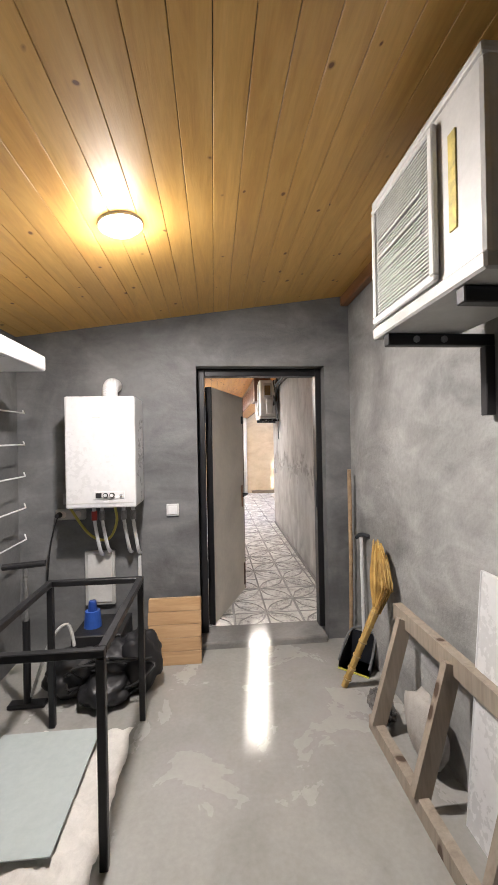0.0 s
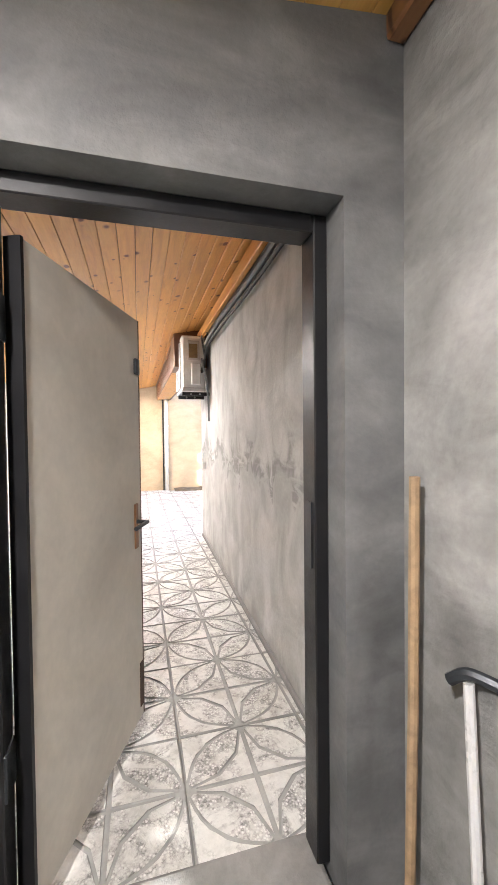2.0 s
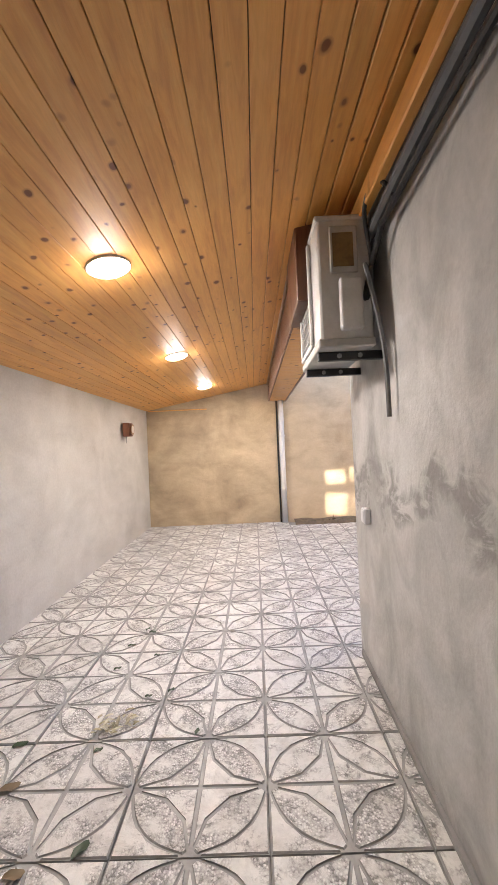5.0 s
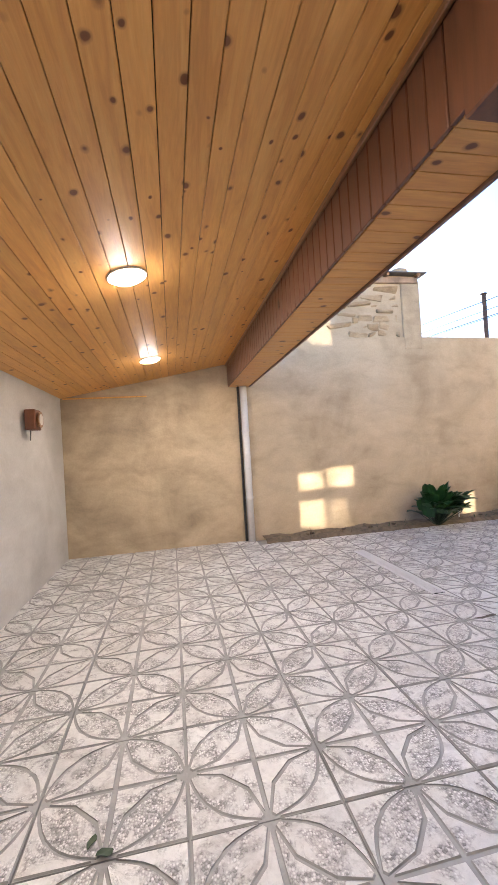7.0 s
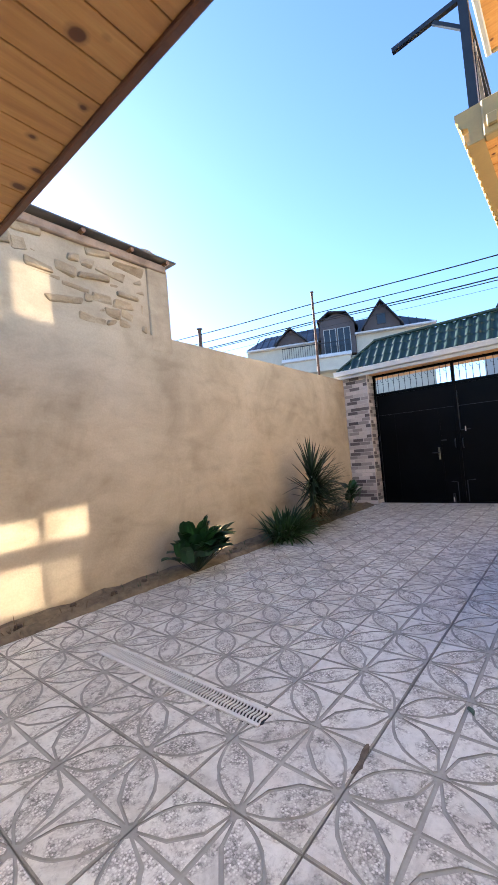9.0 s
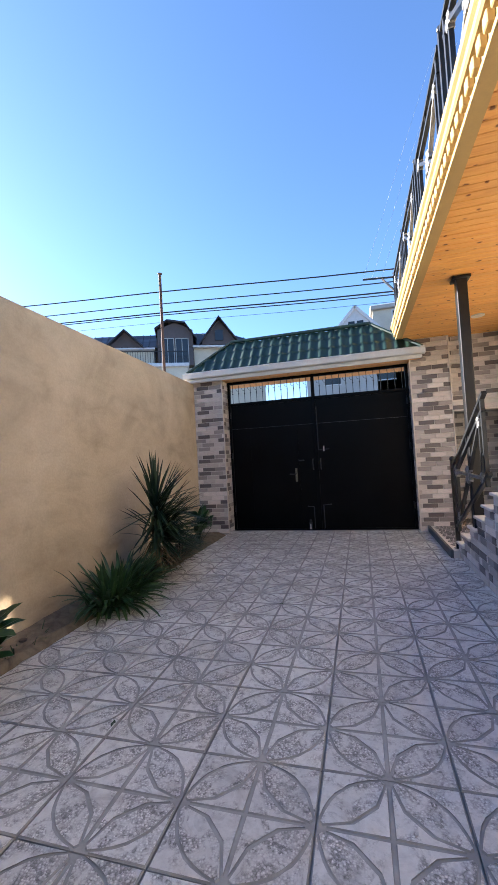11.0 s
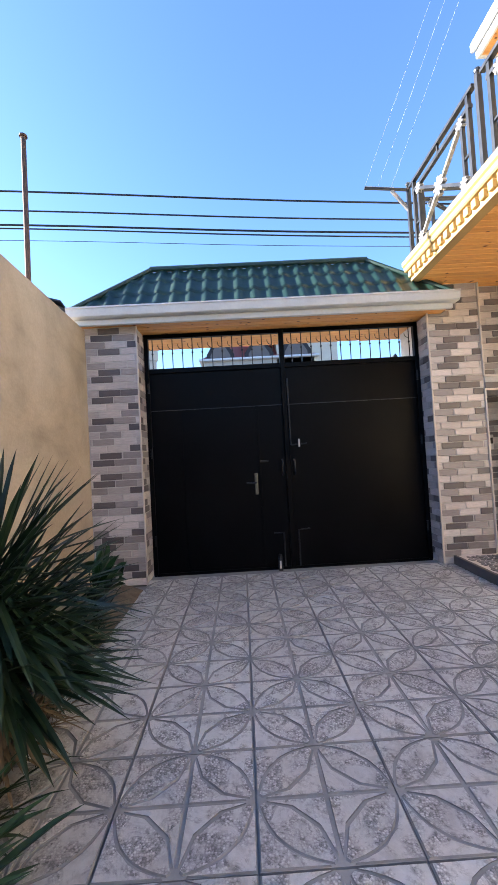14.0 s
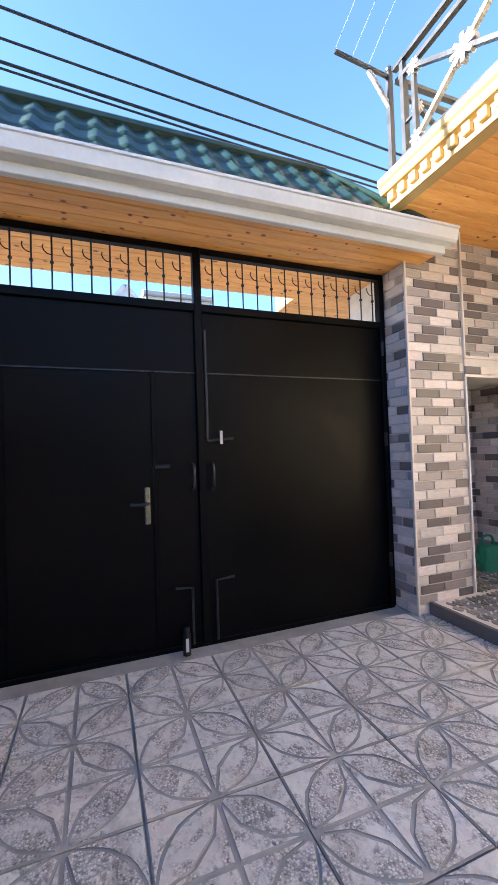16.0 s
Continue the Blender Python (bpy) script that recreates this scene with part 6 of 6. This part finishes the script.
for t in (0.10, 0.24, 0.40, 0.58, 0.78, 0.95):
    part("binding", add_tube(bmesh.new(), [A.lerp(B, t - 0.008), A.lerp(B, t + 0.008)], 0.0245, 10), painted("twine", (0.50, 0.36, 0.16), 0.7), bro)
rng = random.Random(4)
for name, count, mat in (("straw_head", 210, STRAW), ("straw_outer", 90, STRAW_PALE)):
    bm = bmesh.new()
    for k in range(count):
        u, d = rng.uniform(-1, 1), rng.uniform(-1, 1)
        side = Vector((0.02, -0.135, 0.02)) * (u * 0.62 + 0.34) + Vector((0.028, 0, 0)) * d
        p0 = B + Vector((0.012 * d, -0.018 * u, rng.uniform(-0.03, 0.02)))
        far = rng.uniform(0.72, 1.0) - 0.30 * max(0.0, u)
        p2 = B.lerp(TIP, far) + side * 0.55 + Vector((rng.uniform(-1, 1), rng.uniform(-1, 1), rng.uniform(-1, 1))) * 0.008
        p1 = B.lerp(TIP, 0.28) + side * 0.85
        add_tube(bm, smooth([p0, p1, B.lerp(TIP, 0.62 * far) + side * 0.95, p2], 2), 0.0034, 4)
    part(name, bm, mat, bro)
bag = thing("plastic_bag", (1.27, 4.53, 0.004), "crumpled shiny grey plastic bag on the floor", "bag")
bm = bmesh.new()
bmesh.ops.create_icosphere(bm, subdivisions=4, radius=1.0)
for v in bm.verts:
    q = v.co.copy()
    k = 1 + 0.28 * noise.noise(q * 2.3) + 0.14 * noise.noise(q * 6)
    v.co = Vector((q.x * 0.055 * k, q.y * 0.11 * k, max(0.0, 0.05 + q.z * 0.055 * k)))
part("film", bm, painted("bag_film", (0.16, 0.155, 0.15), 0.16, 0, 0.6, 26, 0.5), bag)

# ---- bricks and paving slabs ----


def brick_mesh(w, h, d, tone):
    bm = box(0, w, 0, d, 0, h, 0.0025)
    bmesh.ops.recalc_face_normals(bm, faces=bm.faces)
    me = bpy.data.meshes.new("brick")
    bm.to_mesh(me), bm.free()
    me.materials.append(tone)
    return me


PITCH, COURSE, GAP = 0.248, 0.077, 0.009
CUTS = {}
TONES = ((2, 3, 2), (1, 0, 2), (0, 2, 1), (3, 1, 0))
rng = random.Random(17)


def lay(parent, m, width, z0, z1, shift=0.0):
    """Courses of clinker tiles on a face: m carries face coordinates (along, out, up) to the parent's."""
    rows = int((z1 - z0) / COURSE)
    for r in range(rows):
        z = z0 + r * (z1 - z0) / rows
        u = -((r * 0.34 + shift) % 1.0) * PITCH
        col = int(shift * 10)
        while u < width - 0.01:
            col += 1
            tone = TONES[r % 4][(col + r // 4) % 3]
            if rng.random() < 0.12:
                tone = rng.randrange(4)
            a, b = max(u, 0.0), min(u + PITCH, width)
            w = round((b - a - GAP) / 0.02) * 0.02
            if w >= 0.02:
                if (w, tone) not in CUTS:
                    CUTS[w, tone] = brick_mesh(w, COURSE - GAP, 0.012, BRICKS[tone])
                o = new("brick", CUTS[w, tone])
                o.parent = parent
                o.matrix_basis = m @ Matrix.Translation((a + GAP / 2, 0, z + GAP / 2))
            u += PITCH


# faces that look along -x: along = +y, out = -x
WEST = Matrix(((0, -1, 0, 0), (1, 0, 0, 0), (0, 0, 1, 0), (0, 0, 0, 1)))
SOUTH = Matrix(((1, 0, 0, 0), (0, -1, 0, 0), (0, 0, 1, 0), (0, 0, 0, 1)))
NORTH = Matrix(((-1, 0, 0, 0), (0, 1, 0, 0), (0, 0, 1, 0), (0, 0, 0, 1)))
lay(left_pier, Matrix.Translation((0.012, 0.0, 0)) @ WEST, YE - GY1, 0.0, 2.92)
lay(left_pier, Matrix.Translation((0.0, 0.012, 0)) @ SOUTH, 0.37, 0.0, 2.92, 0.5)
lay(right_pier, Matrix.Translation((0.012, 9.975 - GY0, 0)) @ WEST, GY0 - 9.975, 0.0, 3.275)
lay(right_pier, Matrix.Translation((0.29, -0.012, 0)) @ NORTH, 0.28, 0.0, 2.92, 0.3)
corner = bpy.data.objects["wall_house_corner"]
lay(corner, Matrix.Translation((9.842, 9.06, 0)) @ WEST, 0.895, 2.18, 3.275, 0.2)
lay(bpy.data.objects["niche_lintel"], Matrix.Translation((9.712, 9.06, 0)) @ WEST, 0.90, 2.01, 2.155, 0.1)
lay(bpy.data.objects["niche_back"], Matrix.Translation((10.422, 9.065, 0)) @ WEST, 0.89, 0.11, 1.99, 0.4)
lay(bpy.data.objects["niche_side"], Matrix.Translation((10.42, 9.058, 0)) @ NORTH, 0.65, 0.11, 1.99, 0.7)
lay(stairs, Matrix.Translation((0.0, 1.168, 0)) @ NORTH, 0.3, 0.01, 0.165, 0.1)
for k in range(1, 5):
    lay(stairs, Matrix.Translation((-0.31 * k, 1.168, 0)) @ NORTH, 0.305, 0.01, 0.17 + 0.155 * k, 0.3 * k)
lay(stairs, Matrix.Translation((-1.55, 1.168, 0)) @ NORTH, 1.6, 0.01, 0.94, 0.2)


def slab_mesh():
    """A cast paving slab: in each quarter a raised leaf from edge to edge, with grooves round it."""
    bm = bmesh.new()
    c = CELL
    g, dep = 0.006, 0.0

    def raised(pts, kind):
        prism(bm, pts, -0.009, dep, 0.0075)
        bm.faces.ensure_lookup_table()
        for f in bm.faces[-len(pts):]:
            f.material_index = 1
        bm.faces[-len(pts) - 1].material_index = kind
    hh, hi = 0.069, 0.062
    gw = 0.0062
    for sx, sy in ((1, 1), (-1, 1), (-1, -1), (1, -1)):
        def P(u, off):
            t = Vector((c * (1 - u), c * u)) + Vector((0.7071, 0.7071)) * off
            return (t.x, t.y)
        ts = [0.06 + 0.88 * k / 8 for k in range(9)]
        outer = [P(t, hh * math.sin(math.pi * (t - 0.02) / 0.96)) for t in ts]
        kink = [(0.06, 0.008), (0.30, hi), (0.66, hi * 1.05), (0.94, 0.008)]
        inner = [P(t, -o) for t, o in kink]
        outer2 = [P(t, hh * math.sin(math.pi * (t - 0.02) / 0.96) + gw * 2.0) for t in ts]
        inner2 = [P(t, -o - gw * 2.0) for t, o in kink]
        leafp = outer + inner[::-1]
        tri = [(g, g), (c - 0.036, g)] + [(max(x, g), max(y, g)) for x, y in inner2[1:-1]] + [(g, c - 0.036)]
        e = c - 0.004
        cor_ = [(e, e), (0.036, e)] + [(min(x, e - 0.002), min(y, e - 0.002)) for x, y in outer2[::-1][1:-1]] + [(e, 0.036)]
        for poly, kind in ((leafp, 2), (tri, 0), (cor_, 0)):
            q = [(x * sx, y * sy) for x, y in poly]
            raised(q if sx * sy > 0 else q[::-1], kind)
    bmesh.ops.recalc_face_normals(bm, faces=bm.faces)
    k = len(bm.faces)
    e = c - 0.0035
    add_box(bm, -e, e, -e, e, -0.05, -0.006)
    bm.faces.ensure_lookup_table()
    for f in list(bm.faces)[k:]:
        f.material_index = 1
    me = bpy.data.meshes.new("paving_slab")
    bm.to_mesh(me), bm.free()
    me.materials.append(TILE), me.materials.append(TILE_GROOVE), me.materials.append(TILE_LEAF)
    return me


paving = thing("paving", (0, 0, 0), "pale grey cast cement paving slabs with a leaf-star relief", "paving", kind="structure")
wall("paving_base", box(-1.1, 10.2, DOOR_Y + 0.2, NY, -0.14, -0.02), TILE_GROOVE, "cement bed under the paving slabs", "floor")
SLAB = slab_mesh()
rng = random.Random(2)
for i in range(-3, 18):
    for j in range(9, 26):
        x, y = CELL * 2 * i, CELL * (2 * j + 1)
        port = x < 1.7 and y > DOOR_Y
        yard = 1.1 < x < 10.0 and y > 9.2
        if not (port or yard) or (x > 1.5 and y > 14.0) or x < -1.3:
            continue
        o = new("paving_slab", SLAB)
        o.parent = paving
        o.matrix_basis = pose(x, y, rng.uniform(-0.0015, 0.0015), rng.uniform(-0.15, 0.15), rng.uniform(-0.15, 0.15), 90 * rng.randrange(4))


# ---- lamps standing in for sun that house panes throw onto the yard wall ----
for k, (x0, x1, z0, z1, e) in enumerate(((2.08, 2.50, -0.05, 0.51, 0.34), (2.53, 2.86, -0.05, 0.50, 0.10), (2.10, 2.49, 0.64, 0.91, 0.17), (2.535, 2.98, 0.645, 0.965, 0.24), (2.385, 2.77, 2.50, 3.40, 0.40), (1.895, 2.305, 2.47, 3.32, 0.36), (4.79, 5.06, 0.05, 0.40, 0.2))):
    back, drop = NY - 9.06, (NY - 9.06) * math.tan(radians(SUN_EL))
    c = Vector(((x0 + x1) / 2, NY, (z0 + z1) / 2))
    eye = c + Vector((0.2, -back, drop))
    # Unseen pane, added to back the stand-in lamp.
    w = thing("sunlit_pane", (eye.x, 9.0, eye.z), "added unseen pane behind a lamp for reflected sun", "window", "sunlit panes", "structure")
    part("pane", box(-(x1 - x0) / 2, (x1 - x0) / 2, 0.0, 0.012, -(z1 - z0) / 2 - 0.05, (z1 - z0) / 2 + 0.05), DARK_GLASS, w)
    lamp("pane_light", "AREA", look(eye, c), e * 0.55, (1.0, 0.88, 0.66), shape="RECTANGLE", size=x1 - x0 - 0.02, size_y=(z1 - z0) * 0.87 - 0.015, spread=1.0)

# added lamp beyond the slot lays the bright streak on the store room's floor
lamp("slot_light", "AREA", look((-0.05, -0.82, 1.97), (0.68, 5.06, 0.0)), 0.2, (1.0, 0.95, 0.86), shape="RECTANGLE", size=0.105, size_y=0.40, spread=1.0)
